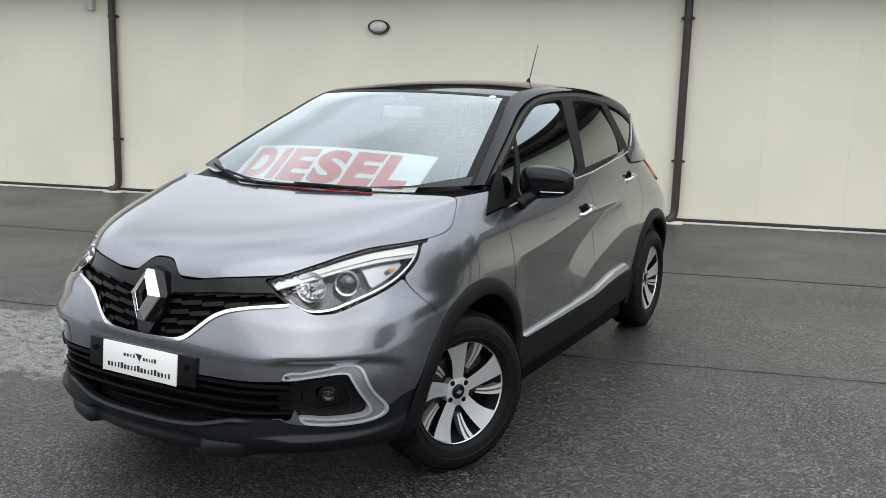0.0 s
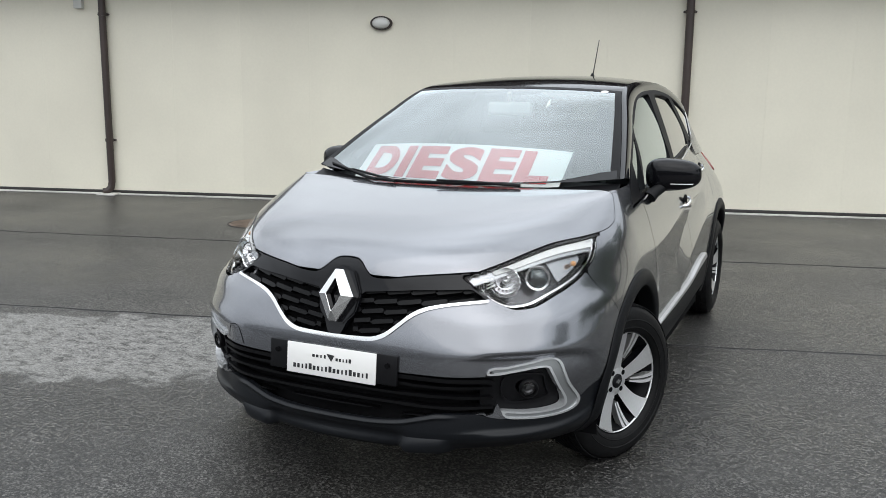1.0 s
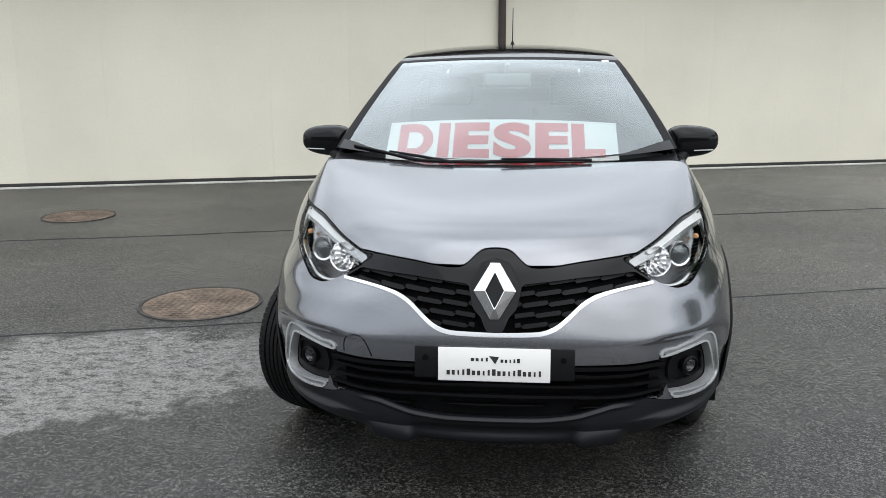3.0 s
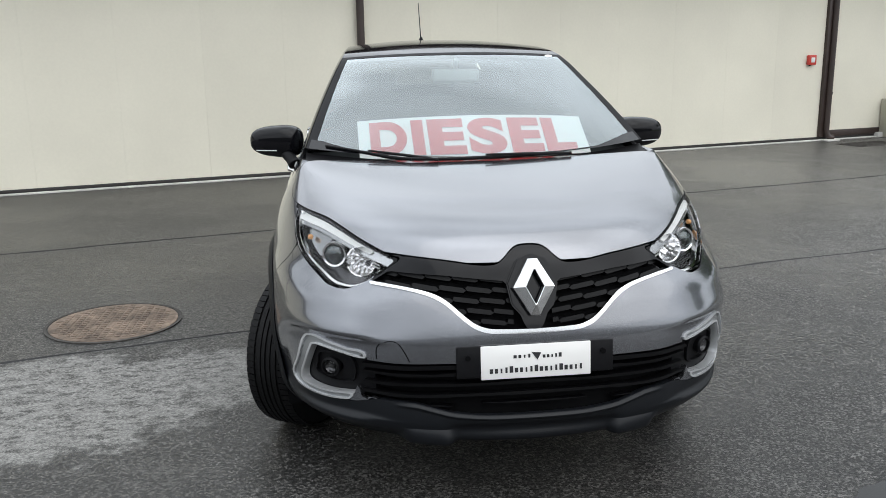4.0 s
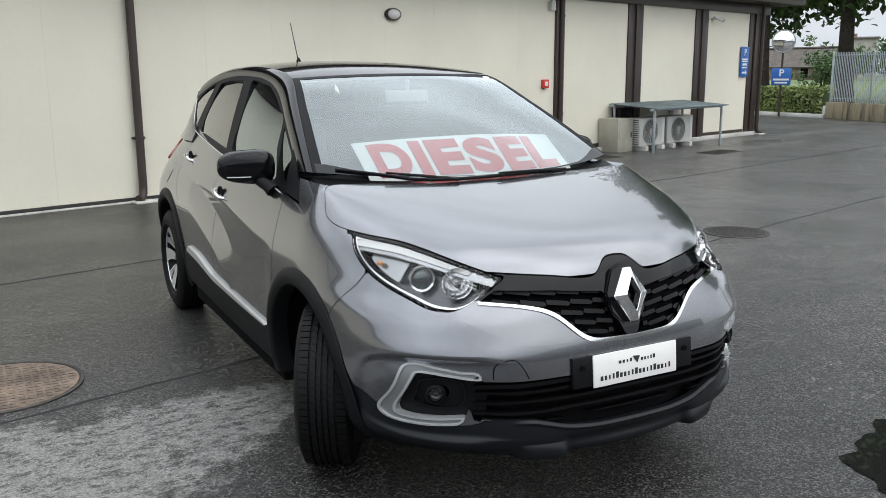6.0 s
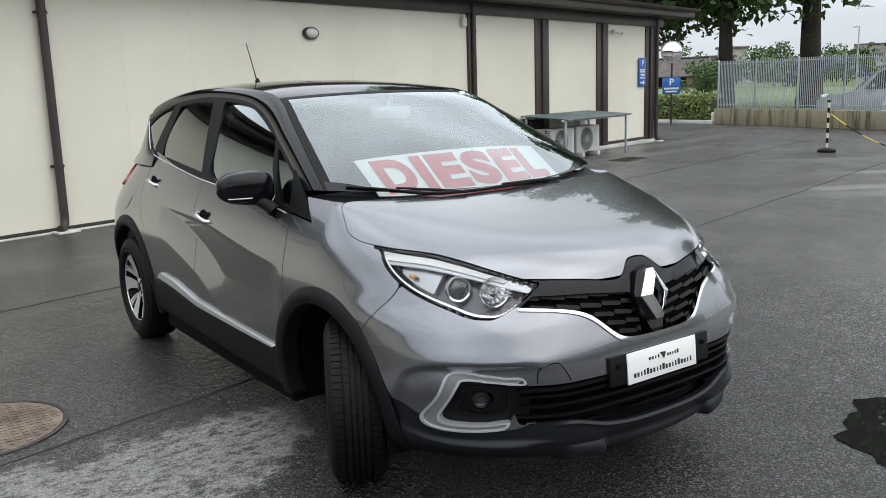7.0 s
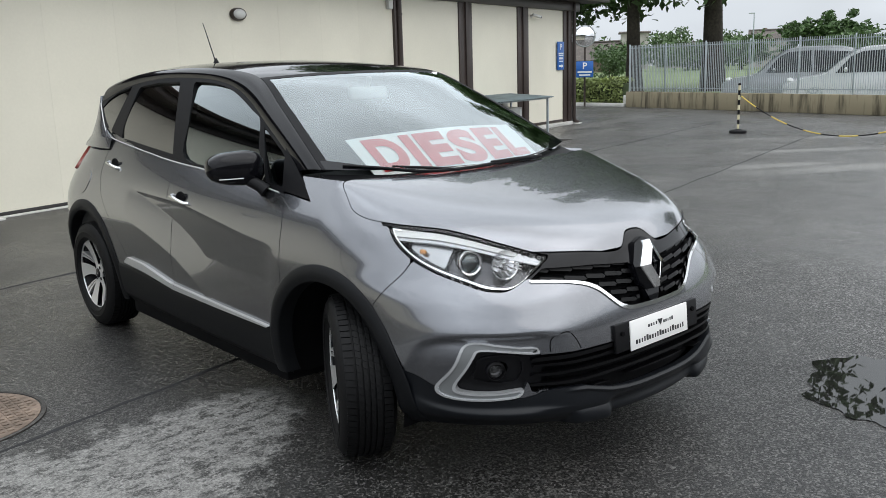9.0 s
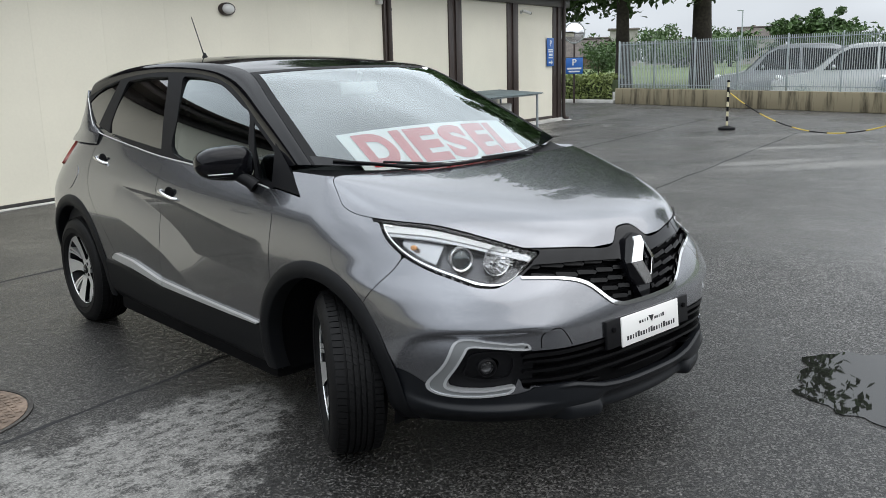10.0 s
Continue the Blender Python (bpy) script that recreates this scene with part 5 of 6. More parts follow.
# lower intake
skin("intake_back", [(nose, US, QS[5:75], lambda x, y, z: intake_field(x, z) + .02)], M["deep"], car, off=-.06, lip=0)
for z0, w, o in ((.386, .004, -.014), (.418, .0055, -.006), (.454, .0055, -.006), (.488, .0055, -.006), (.514, .007, -.002)):
    skin("intake_blade", [(nose, US, QS[5:75], lambda x, y, z, z0=z0, w=w: np.minimum(intake_field(x, z) + .003, w - np.abs(z - z0 - .012 * np.cos(np.abs(x) * 3) + .012)))], M["slat"], car, off=o, lip=.035)

for side in (1, -1):
    mir = side < 0
    half = np.linspace(0, 1, 121)
    fine_u, fine_q = np.linspace(.16, 1, 240), np.linspace(QS[5], QS[79], 170)
    skin("lamp_bracket", [(nose, fine_u, fine_q, lambda x, y, z: np.minimum(drl_field(x, z), .006 - drl_field(x, z)))], M["bright_edge"], car, "bright edged bracket round the fog lamp", off=.007, lip=.03, mirror=mir)
    skin("bracket_inlay", [(nose, half, QS[5:80], lambda x, y, z: np.minimum(drl_field(x, z) - .005, .81 - x))], M["bracket"], car, off=.001, lip=.004, mirror=mir)
    skin("fog_bezel", [(nose, half, QS[5:80], lambda x, y, z: np.minimum(bezel_field(x, z), np.hypot(x - .655, (z - .468)) - .027))], M["black"], car, off=-.026, lip=.02, mirror=mir)
    fog = NB()
    yf = float(low_y(.655, .468))
    m = Matrix.Translation((side * .655, yf + .052, .468)) @ Matrix.Scale(.72, 4) @ (Vector((side * .50, -.86, 0)).to_track_quat("Z", "Y").to_matrix().to_4x4())
    lathe(fog, [(.041, -.03), (.041, .012), (.036, .014), (.034, .0)], m, 32)
    lamp = part("fog_lamp", fog, M["slat"], car, "round dark fog lamp")
    bm = NB()
    lathe(bm, [(.034, .0), (.026, -.010), (.012, -.018), (.011, -.004), (0, -.002)], m, 12)
    part("reflector", bm, M["steel_dark"], lamp, smooth=0)
    bm = NB()
    lathe(bm, [(.034, .006), (.025, .012), (0, .015)], m, 32)
    part("lens", bm, M["lens"], lamp)
    bm = NB()
    lathe(bm, [(.043, -.03), (.047, .008), (.042, .014), (.040, .008)], m, 32)
    part("ring", bm, M["black"], lamp)

    FRAME = rounded([(.595, .514), (.700, .519), (.716, .470), (.712, .424), (.595, .422)], 4)
    skin("fog_frame", [(nose, fine_u, fine_q, lambda x, y, z: np.minimum(inside(FRAME, x, z), .006 - inside(FRAME, x, z)))], M["black"], car, off=-.014, lip=.014, mirror=mir)
TOW = rounded([(.508, .49), (.507, .53), (.505, .566), (.484, .589), (.449, .593), (.425, .57), (.402, .525), (.39, .49)], 5)
skin("tow_cover_seam", [(nose, np.linspace(.08, .36, 200), np.linspace(q_of(.515), q_of(.61), 120), lambda x, y, z: np.minimum(.0016 - np.abs(inside(TOW, x, z)), z - .528))], M["deep"], car, off=.0008, lip=0, mirror=True)

# number plate, blank board holder and its printing
holder = NB()
box(holder, (0, -.871, .528), (.515, .014, .104), pose(0, 0, 0, -5), bevel=.004)
holder = part("plate_holder", holder, M["black"], car)
plate = NB()
box(plate, (0, -.882, .526), (.36, .006, .110), pose(0, 0, 0, -5), bevel=.002)
plate = part("plate_board", plate, M["sheet"], car, "white printed show plate")
PL = Matrix.Translation((0, -.8856, .526)) @ pose(0, 0, 0, 85)
def word(x, y, width, height, count):
    """A word as a row of plain upright bars of uneven width on one line."""
    step = width / count
    for k in range(count):
        bm = NB()
        h = height * (.72, .72, 1.0, .72, .86)[k * 3 % 5]
        box(bm, (0, h / 2, 0), (step * (.66, .42, .58, .70, .34)[k * 2 % 5], h, .0012))
        t = part("text_bar", bm, M["ink"], plate)
        t.matrix_basis = PL @ Matrix.Translation((x - width / 2 + step * (k + .5), y - height / 2, 0))


word(-.046, .019, .062, .014, 4)
word(.052, .016, .066, .014, 5)
word(0, -.024, .31, .021, 19)
bm = NB()
slab(bm, [(-.016, .030), (.016, .027), (.004, .004)], .0012, PL)
part("mark", bm, M["ink"], plate)
for sx in (-.222, .222):
    bm = NB()
    rod(bm, (sx, -.876, .545), (sx, -.884, .545), .009)
    part("screw_cap", bm, M["deep"], holder)

def super_egg(bm, c, r, e=.75, seg=32, rings=18, m=None, cut=None):
    rows = []
    for i in range(rings + 1):
        a = -math.pi / 2 + math.pi * i / rings
        row = []
        for k in range(seg):
            b = 2 * math.pi * k / seg
            f = lambda v: math.copysign(abs(v) ** e, v)
            p = Vector((r[0] * f(math.cos(a)) * f(math.cos(b)), r[1] * f(math.cos(a)) * f(math.sin(b)), r[2] * f(math.sin(a))))
            row.append(bm.verts.new((m or Matrix()) @ (p + Vector(c))))
        rows.append(row)
    for a, b in zip(rows, rows[1:]):
        for k in range(seg):
            q = (k + 1) % seg
            bm.faces.new((a[k], a[q], b[q], b[k]))
    bmesh.ops.remove_doubles(bm, verts=bm.verts, dist=1e-5)
    return bm


# ---- head lamps ----
HALF = np.linspace(.2, 1, 140)
LQ = QS[45:150]
PROJ, BOWL = (-.548, .820, .041), (-.635, .812, .047)
for side in (1, -1):
    mir = side < 0
    body = skin("headlamp", [(nose, HALF, LQ, lambda x, y, z: lamp_field(x, y, z) + .012)], M["steel_dark"], car, "headlamp with clear lens and chrome reflectors", off=-.075, lip=0, mirror=mir)
    skin("rim", [(nose, HALF, LQ, lambda x, y, z: np.minimum(lamp_field(x, y, z), .005 - lamp_field(x, y, z)))], M["slat"], body, off=-.004, lip=.07, mirror=mir)
    skin("lens", [(nose, HALF, LQ, lambda x, y, z: lamp_field(x, y, z) - .003)], M["lens"], body, off=.002, lip=.004, mirror=mir)
    skin("upper_band", [(nose, HALF, LQ, lambda x, y, z: np.minimum(lamp_field(x, y, z) - .005, z - z_hood(y) + .036 + .045 * (y + .45)))], M["lamp_grey"], body, off=-.020, lip=.01, mirror=mir)
    skin("daylight_bar", [(nose, HALF, LQ, lambda x, y, z: np.minimum(np.minimum(lamp_field(x, y, z) - .007, z_hood(y) - .006 - z), np.minimum(z - z_hood(y) + .025 + .035 * (y + .45), y + .64)))], M["white"], body, "white light bar along the top edge", off=-.014, lip=.02, mirror=mir)
    skin("chrome_edge", [(nose, np.linspace(.2, 1, 330), np.linspace(LQ[0], LQ[-1], 260), lambda x, y, z: np.minimum(np.minimum(lamp_field(x, y, z) - .0085, .0140 - lamp_field(x, y, z)), np.maximum(np.minimum(z_lamp(y) + .04 - z, y + .69), -1)))], M["chrome"], body, "thin chrome line along the lower edge", off=-.010, lip=.02, mirror=mir)
    skin("outer_bowl", [(nose, HALF, LQ, lambda x, y, z: np.minimum(np.minimum(lamp_field(x, y, z) - .026, y + .47), -.33 - y))], M["lamp_grey"], body, off=-.045, lip=.03, mirror=mir)
    for (y0, z0, r), kind in ((PROJ, 0), (BOWL, 1)):
        x0 = float(low_x(y0, z0))
        m = Matrix.Translation((side * (x0 - .018), y0 + .030, z0)) @ (Vector((side * .34, -.94, .06)).to_track_quat("Z", "Y").to_matrix().to_4x4())
        bm = NB()
        if kind == 0:
            lathe(bm, [(r * .8, -.05), (r, -.02), (r * 1.10, .004), (r * 1.04, .014), (r * .88, .012), (r * .80, -.004)], m, 40)
        else:
            lathe(bm, [(r * 1.12, .010), (r * 1.05, .006), (r * .95, -.012), (r * .7, -.032), (r * .35, -.045), (0, -.048)], m, 16)
        part("reflector", bm, M["reflector"], body, smooth=40 if kind == 0 else 0)
        bm = NB()
        if kind == 0:
            lathe(bm, [(r * .86, -.004), (r * .78, .010), (r * .5, .020), (0, .024)], m, 32)
            part("projector_lens", bm, M["windscreen"], body)
            bm = NB()
            lathe(bm, [(r * .85, -.012), (0, -.03)], m, 32)
            part("projector_back", bm, M["slat"], body)
        else:
            lathe(bm, [(.012, -.045), (.012, -.012), (.008, -.002), (0, 0)], m, 20)
            part("bulb_cap", bm, M["chrome"], body)
            bm = NB()
            for k in range(5):
                box(bm, m @ Vector((-side * .052, -.018 + .011 * k, .004)), (.004, .026, .006), m.to_3x3().to_4x4() @ pose(0, 0, 0, 0, 0, 90 + side * 25))
            part("fluting", bm, M["white"], body)
    x0 = float(low_x(-.378, .855))
    bm = NB()
    super_egg(bm, (0, 0, 0), (.010, .013, .009), .8, 16, 10)
    bmesh.ops.transform(bm, matrix=Matrix.Translation((side * (x0 - .030), -.372, .853)), verts=bm.verts)
    part("indicator", bm, M["amber"], body, "amber indicator bulb")

# ---- wings, doors, quarters ----
YS = lambda a, b, s=.014: np.linspace(a, b, int((b - a) / s) + 2)
SAIL = [(.205, .986), (.392, 1.106), (.53, 1.19), (.53, 1.02), (.44, 1.006)]
y_chrome = table([(1.10, 2.40), (1.135, 2.60), (1.162, 2.715), (1.205, 2.83), (1.262, 2.93), (1.335, 3.055), (1.5, 3.3)], .01)


def wing_keep(x, y, z):
    k = np.minimum(z_hood(y) - z, np.minimum(y - y_seam(z), y_door(z) - y) - GAP)
    k = np.minimum(k, np.minimum(-lamp_field(x, y, z) - .003, arch_out(y, z, .03)))
    k = np.minimum(np.minimum(k, 1.075 - z), -inside(SAIL, y, z))
    return np.minimum(k, z - .36)


def front_door_keep(x, y, z):
    return np.minimum(np.minimum(np.minimum(y - y_door(z), y_mid(z) - y) - GAP, z_belt(y) - z), np.minimum(z - .425, arch_out(y, z, .03)))


def rear_door_keep(x, y, z):
    return np.minimum(np.minimum(np.minimum(y - y_mid(z), y_rear(z) - y) - GAP, z_belt(y) - z), np.minimum(z - .425, arch_out(y, z, .03)))


def quarter_keep(x, y, z):
    return np.minimum(np.minimum(y - y_rear(z) - GAP, arch_out(y, z, .03)), np.minimum(z_belt(y) - z, z - .36))


def rear_corner(v, z):
    """The body from the chrome line round to the tailgate."""
    v, z = np.broadcast_arrays(np.asarray(v, float), np.asarray(z, float))
    h = [1.07, 1.09, 1.14, 1.235, 1.335, 1.37]
    at = lambda *k: np.interp(z, h, k)
    y0 = np.where(z > 1.135, y_chrome(z) - .004, 2.56 + .6 * (z - 1.07))
    x0 = side_x(y0, z) + at(.018, .014, .003, .002, .002, .002)
    x1, y1 = x0 + at(.035, .035, .052, .032, .022, .02), at(3.2, 3.2, 3.12, 3.13, 3.14, 3.14)
    x2, y2 = at(.47, .46, .42, .36, .33, .32), at(3.26, 3.26, 3.24, 3.20, 3.19, 3.18)
    a, b, c = (1 - v) ** 2, 2 * v * (1 - v), v * v
    return np.stack([a * x0 + b * x1 + c * x2, a * y0 + b * y1 + c * y2, z + 0 * v], -1)


def tail_keep(x, y, z):
    top = np.where(y > y_chrome(z) + .01, 1.365 - z, z_belt(y) - z)
    return np.minimum(np.minimum(y - y_rear(z) - GAP, arch_out(y, z, .03)), np.minimum(top, z - .36))


def pillar_keep(x, y, z):
    return np.minimum(np.minimum(y - y_chrome(z), z_frame(y) - z), z - z_belt(y))


z_frame = table([(.20, .99), (.30, 1.045), (.38, 1.097), (.54, 1.177), (.75, 1.272), (.94, 1.357), (1.11, 1.414), (1.32, 1.453), (1.6, 1.473), (1.95, 1.479), (2.25, 1.468), (2.5, 1.448), (2.72, 1.415), (2.9, 1.372), (3.05, 1.33), (3.1, 1.31)], .03)
z_rail = table([(.20, 1.10), (.42, 1.216), (.68, 1.345), (.955, 1.468), (1.10, 1.494), (1.4, 1.517), (1.8, 1.527), (2.2, 1.521), (2.5, 1.503), (2.8, 1.468), (3.0, 1.43), (3.1, 1.40)], .02)

for side in (1, -1):
    mir = side < 0
    skin("front_wing", [(flank, YS(-.42, .48), YS(.30, 1.12, .012), wing_keep)], M["paint"], car, lip=.02, mirror=mir)
    door = skin("front_door", [(flank, YS(.30, 1.62, .008), YS(.38, 1.12, .007), front_door_keep)], M["paint"], car, lip=.02, mirror=mir)
    door2 = skin("rear_door", [(flank, YS(1.35, 2.70, .008), YS(.38, 1.22, .007), rear_door_keep)], M["paint"], car, lip=.02, mirror=mir)
    skin("rear_quarter", [(flank, YS(1.95, Y_TAIL), YS(.30, 1.28), quarter_keep), (tail, np.linspace(0, 1, 60) ** 3, YS(.30, 1.28), quarter_keep), (rear_corner, np.linspace(0, 1, 24), YS(1.07, 1.372, .01), None)], M["paint"], car, lip=0, mirror=mir)
    # dark cladding: arches and sill
    for cy, cz, r in ARCH:
        def ring(t, v, cy=cy, cz=cz, r=r):
            t, v = np.broadcast_arrays(np.asarray(t, float), np.asarray(v, float))
            out = np.clip((v - .3) / .7, 0, 1)
            turn = np.clip(1 - v / .3, 0, 1)
            low_part = np.clip((.36 - np.sin(t)) / .7, 0, 1)
            R = r - .004 * turn + out * (.066 + .018 * low_part)
            y, z = cy + R * np.cos(t), cz + R * np.sin(t)
            x = low_x(y, np.maximum(z, .2)) + .012 * np.sin(np.pi * np.clip(out * .86 + .14, 0, 1)) ** .8 + .002 - .07 * turn
            return np.stack([x, y, z], -1)
        skin("arch_trim", [(ring, np.linspace(-.22, np.pi + .22, 90), np.linspace(0, 1, 17), lambda x, y, z: z - .235)], M["clad"], car, "dark textured plastic wheel arch trim", lip=0, mirror=mir, core=(-2, cy, .2))
        bm = NB()
        lathe(bm, [(r + .02, .02), (r + .02, .30), (.30, .31), (.05, .31)], Matrix.Translation((side * .84, cy, cz)) @ Matrix.Rotation(radians(-90 * side), 4, "Y"), 48)
        bmesh.ops.delete(bm, geom=[v for v in bm.verts if v.co.z < .20], context="VERTS")
        part("arch_liner", bm, M["deep"], car)

    def sill(y, v):
        y, v = np.broadcast_arrays(np.asarray(y, float), np.asarray(v, float))
        z = .225 + .205 * v + .03 * np.clip((y - 1.45) / .5, 0, 1) * v
        x = low_x(y, z) + .010 * np.sin(np.pi * np.clip(v, 0, 1)) ** .5 - .05 * np.clip(.25 - v, 0, 1) * 2
        return np.stack([x, y, z], -1)
    skin("sill_trim", [(sill, YS(.40, 2.16), np.linspace(0, 1, 16), lambda x, y, z: arch_out(y, z, .004))], M["clad"], car, "dark textured plastic sill trim", lip=.01, mirror=mir)
    STRIP = [(.48, .431), (.9, .432), (1.40, .436), (1.75, .470), (2.03, .484), (1.97, .520), (1.74, .512), (1.42, .466), (.9, .449), (.48, .440)]
    for name, a, b, dad in (("door_strip", .40, 1.393, door), ("door_strip", 1.400, 2.10, door2)):
        skin(name, [(flank, YS(a, b), YS(.40, .54, .006), lambda x, y, z: inside(STRIP, y, z))], M["satin_chrome"], dad, "satin chrome door strip", off=.016, lip=.02, mirror=mir)
    # handles with black cups
    for y0, z0, dad in ((1.315, .897, door), (2.335, .992, door2)):
        x0 = float(low_x(y0, z0))
        bm = NB()
        tube(bm, [(side * (x0 + .004), y0 - .085, z0 - .014), (side * (x0 + .023), y0 - .068, z0 - .011), (side * (x0 + .027), y0, z0), (side * (x0 + .022), y0 + .068, z0 + .011), (side * (x0 - .002), y0 + .09, z0 + .014)], [.008, .010, .011, .010, .008], 10)
        h = part("door_handle", bm, M["chrome"], dad, "chrome door handle")
        bm = NB()
        lathe(bm, [(.047, .0), (.045, .008), (.03, .006), (0, .003)], Matrix.Translation((side * (x0 - .003), y0, z0 + .004)) @ Matrix.Rotation(radians(90 * side), 4, "Y") @ Matrix.Diagonal((.75, 1.0, 1, 1)), 28)
        part("handle_cup", bm, M["deep"], dad)
    # glasshouse
    FG = rounded([(.642, 1.031), (1.05, 1.053), (1.468, 1.079), (1.54, 1.24), (1.605, 1.37), (1.648, 1.446), (1.57, 1.453), (1.40, 1.445), (1.22, 1.421), (1.055, 1.375), (.91, 1.323), (.81, 1.283), (.742, 1.16)], 4)
    TG = [(.455, 1.022), (.610, 1.031), (.695, 1.165), (.757, 1.257), (.54, 1.160), (.468, 1.11)]
    RG = [(1.622, 1.088), (2.0, 1.111), (2.44, 1.138), (2.465, 1.20), (2.45, 1.30), (2.43, 1.41), (2.41, 1.430), (2.15, 1.450), (1.845, 1.453), (1.785, 1.37)]
    QG = [(2.668, 1.166), (2.72, 1.176), (2.83, 1.222), (2.985, 1.300), (2.90, 1.352), (2.79, 1.390), (2.56, 1.432)]
    frame_keep = lambda x, y, z: np.minimum(np.minimum(np.minimum(z_frame(y) - z, z - z_belt(y) + .004), y_chrome(z) + .006 - y), np.minimum(np.minimum(-inside(FG, y, z), -inside(TG, y, z)), np.minimum(-inside(RG, y, z), -inside(QG, y, z))))
    skin("window_frame", [(upper, YS(.20, 3.08, .010), YS(.98, 1.49, .008), lambda x, y, z: np.minimum(frame_keep(x, y, z), y - .44 - (z - 1.0) * .35 * (z < 1.2)))], M["satin"], car, "satin black window frames and pillars", off=.001, lip=.035, mirror=mir)
    skin("sail_panel", [(upper, YS(.18, .60, .008), YS(.97, 1.22, .006), lambda x, y, z: np.minimum(inside(SAIL, y, z) , .012 + .44 + (z - 1.0) * .35 - y))], M["satin"], car, "black plastic corner behind the wing", off=.006, lip=.015, mirror=mir)
    for nm, poly, mat in (("door_glass", FG, "side_glass"), ("corner_glass", TG, "side_glass"), ("rear_door_glass", RG, "dark_glass"), ("quarter_glass", QG, "dark_glass")):
        skin(nm, [(pane, YS(.40, 3.08, .02), YS(.99, 1.49, .02), lambda x, y, z, poly=poly: inside(poly, y, z) + .012)], M[mat], car, lip=0, mirror=mir)
    turn_up = rounded([(2.0, 1.084), (2.176, 1.097), (2.45, 1.117), (2.61, 1.132), (2.70, 1.148), (2.78, 1.178), (2.86, 1.220), (2.95, 1.272), (3.06, 1.334)], 5, False)
    line = [(y, float(z_belt(y)) - .001 * y) for y in np.linspace(.46, 1.95, 40)] + [tuple(p) for p in turn_up]
    bm = NB()
    tube(bm, [(side * (float(np.maximum(side_x(y, z), low_x(y, z) * (y < 2.78))) + .004), y, z) for y, z in line], .0034, 8)
    part("belt_chrome", bm, M["satin_chrome"], car, "thin chrome belt line")

    # windscreen pillar and roof rail: a rounded strip
    def rail(y, v):
        y, v = np.broadcast_arrays(np.asarray(y, float), np.asarray(v, float))
        yl = y + .16 * np.clip((1.3 - y) / 1.1, 0, 1)
        zb = z_frame(yl)
        B = np.stack([side_x(yl, zb) + .002, yl, zb], -1)
        za = z_rail(y)
        A = np.stack([side_x(y, za), y, za], -1)
        C = .5 * (A + B)
        C[..., 0] += .016
        C[..., 2] += .010
        v = v[..., None]
        return (1 - v) ** 2 * B + 2 * v * (1 - v) * C + v * v * A
    skin("roof_rail", [(rail, YS(.215, 3.02, .02), np.linspace(0, 1, 12), None)], M["gloss"], car, "gloss black windscreen pillar and roof rail", lip=.012, mirror=mir)


z_roof = table([(.86, 1.486), (1.0, 1.506), (1.2, 1.530), (1.5, 1.550), (1.9, 1.560), (2.3, 1.556), (2.6, 1.541), (2.9, 1.508), (3.1, 1.47)], .06)


def roof(s, t):
    s, t = np.broadcast_arrays(np.asarray(s, float), np.asarray(t, float))
    ye = .955 + (3.02 - .955) * t
    yc = .875 + (3.06 - .875) * t
    ze = z_rail(ye)
    a = np.abs(s)
    y = yc + (ye - yc) * a ** 2
    z = ze + (z_roof(yc) - ze) * (1 - a ** 2.3)
    return np.stack([s * side_x(ye, ze), y, z], -1)


skin("roof", [(roof, np.linspace(-1, 1, 61), np.linspace(0, 1, 80), None)], M["gloss"], car, "gloss black roof", lip=.01)


def screen(s, t):
    """The windscreen, bowed both ways; t from the foot to the top."""
    s, t = np.broadcast_arrays(np.asarray(s, float), np.asarray(t, float))
    ye = .215 + (.955 - .215) * t
    ze = z_rail(ye)
    a2 = 1 - np.abs(s) ** 2.2
    y = ye - (.205 - .125 * t) * a2 - .03 * np.sin(np.pi * np.clip(t, 0, 1)) * a2
    z = ze + (-.030 + .050 * t) * a2
    return np.stack([s * (side_x(ye, ze) - .002), y, z], -1)


skin("windscreen", [(screen, np.linspace(-.985, .985, 61), np.linspace(.0, .985, 50), None)], M["windscreen"], car, "clear windscreen", lip=0)
skin("screen_seal", [(screen, np.linspace(-1, 1, 81), np.linspace(.958, 1.0, 6), None)], M["satin"], car, off=.001, lip=.006)
for side in (1, -1):
    skin("screen_side_seal", [(screen, np.linspace(.950, 1, 6), np.linspace(0, .978, 60), None)], M["satin"], car, off=.001, lip=.006, mirror=side < 0)
for side in (1, -1):
    skin("screen_border", [(screen, np.linspace(0, .985, 40), np.linspace(0, .11, 14), lambda x, y, z: .004 + .022 * np.clip((np.abs(x) - .50) / .16, 0, 1) - (z - 1.075 - .036 * (np.abs(x) / .7) ** 2))], M["gloss"], car, "black printed lower border of the windscreen", off=.0012, lip=0, mirror=side < 0)


def cowl(s, v):
    s, v = np.broadcast_arrays(np.asarray(s, float), np.asarray(v, float))
    b = screen(s, np.zeros_like(s))
    x = b[..., 0]
    yf = y_hood_rear(np.abs(x)) - .02
    y = yf + (b[..., 1] + .02 - yf) * v
    z = b[..., 2] - .020 - .030 * (1 - v) - .01 * np.sin(np.pi * v)
    return np.stack([x, y, z], -1)


skin("cowl", [(cowl, np.linspace(-1, 1, 60), np.linspace(0, 1, 8), None)], M["black"], car, "black plastic scuttle under the windscreen", lip=.02)


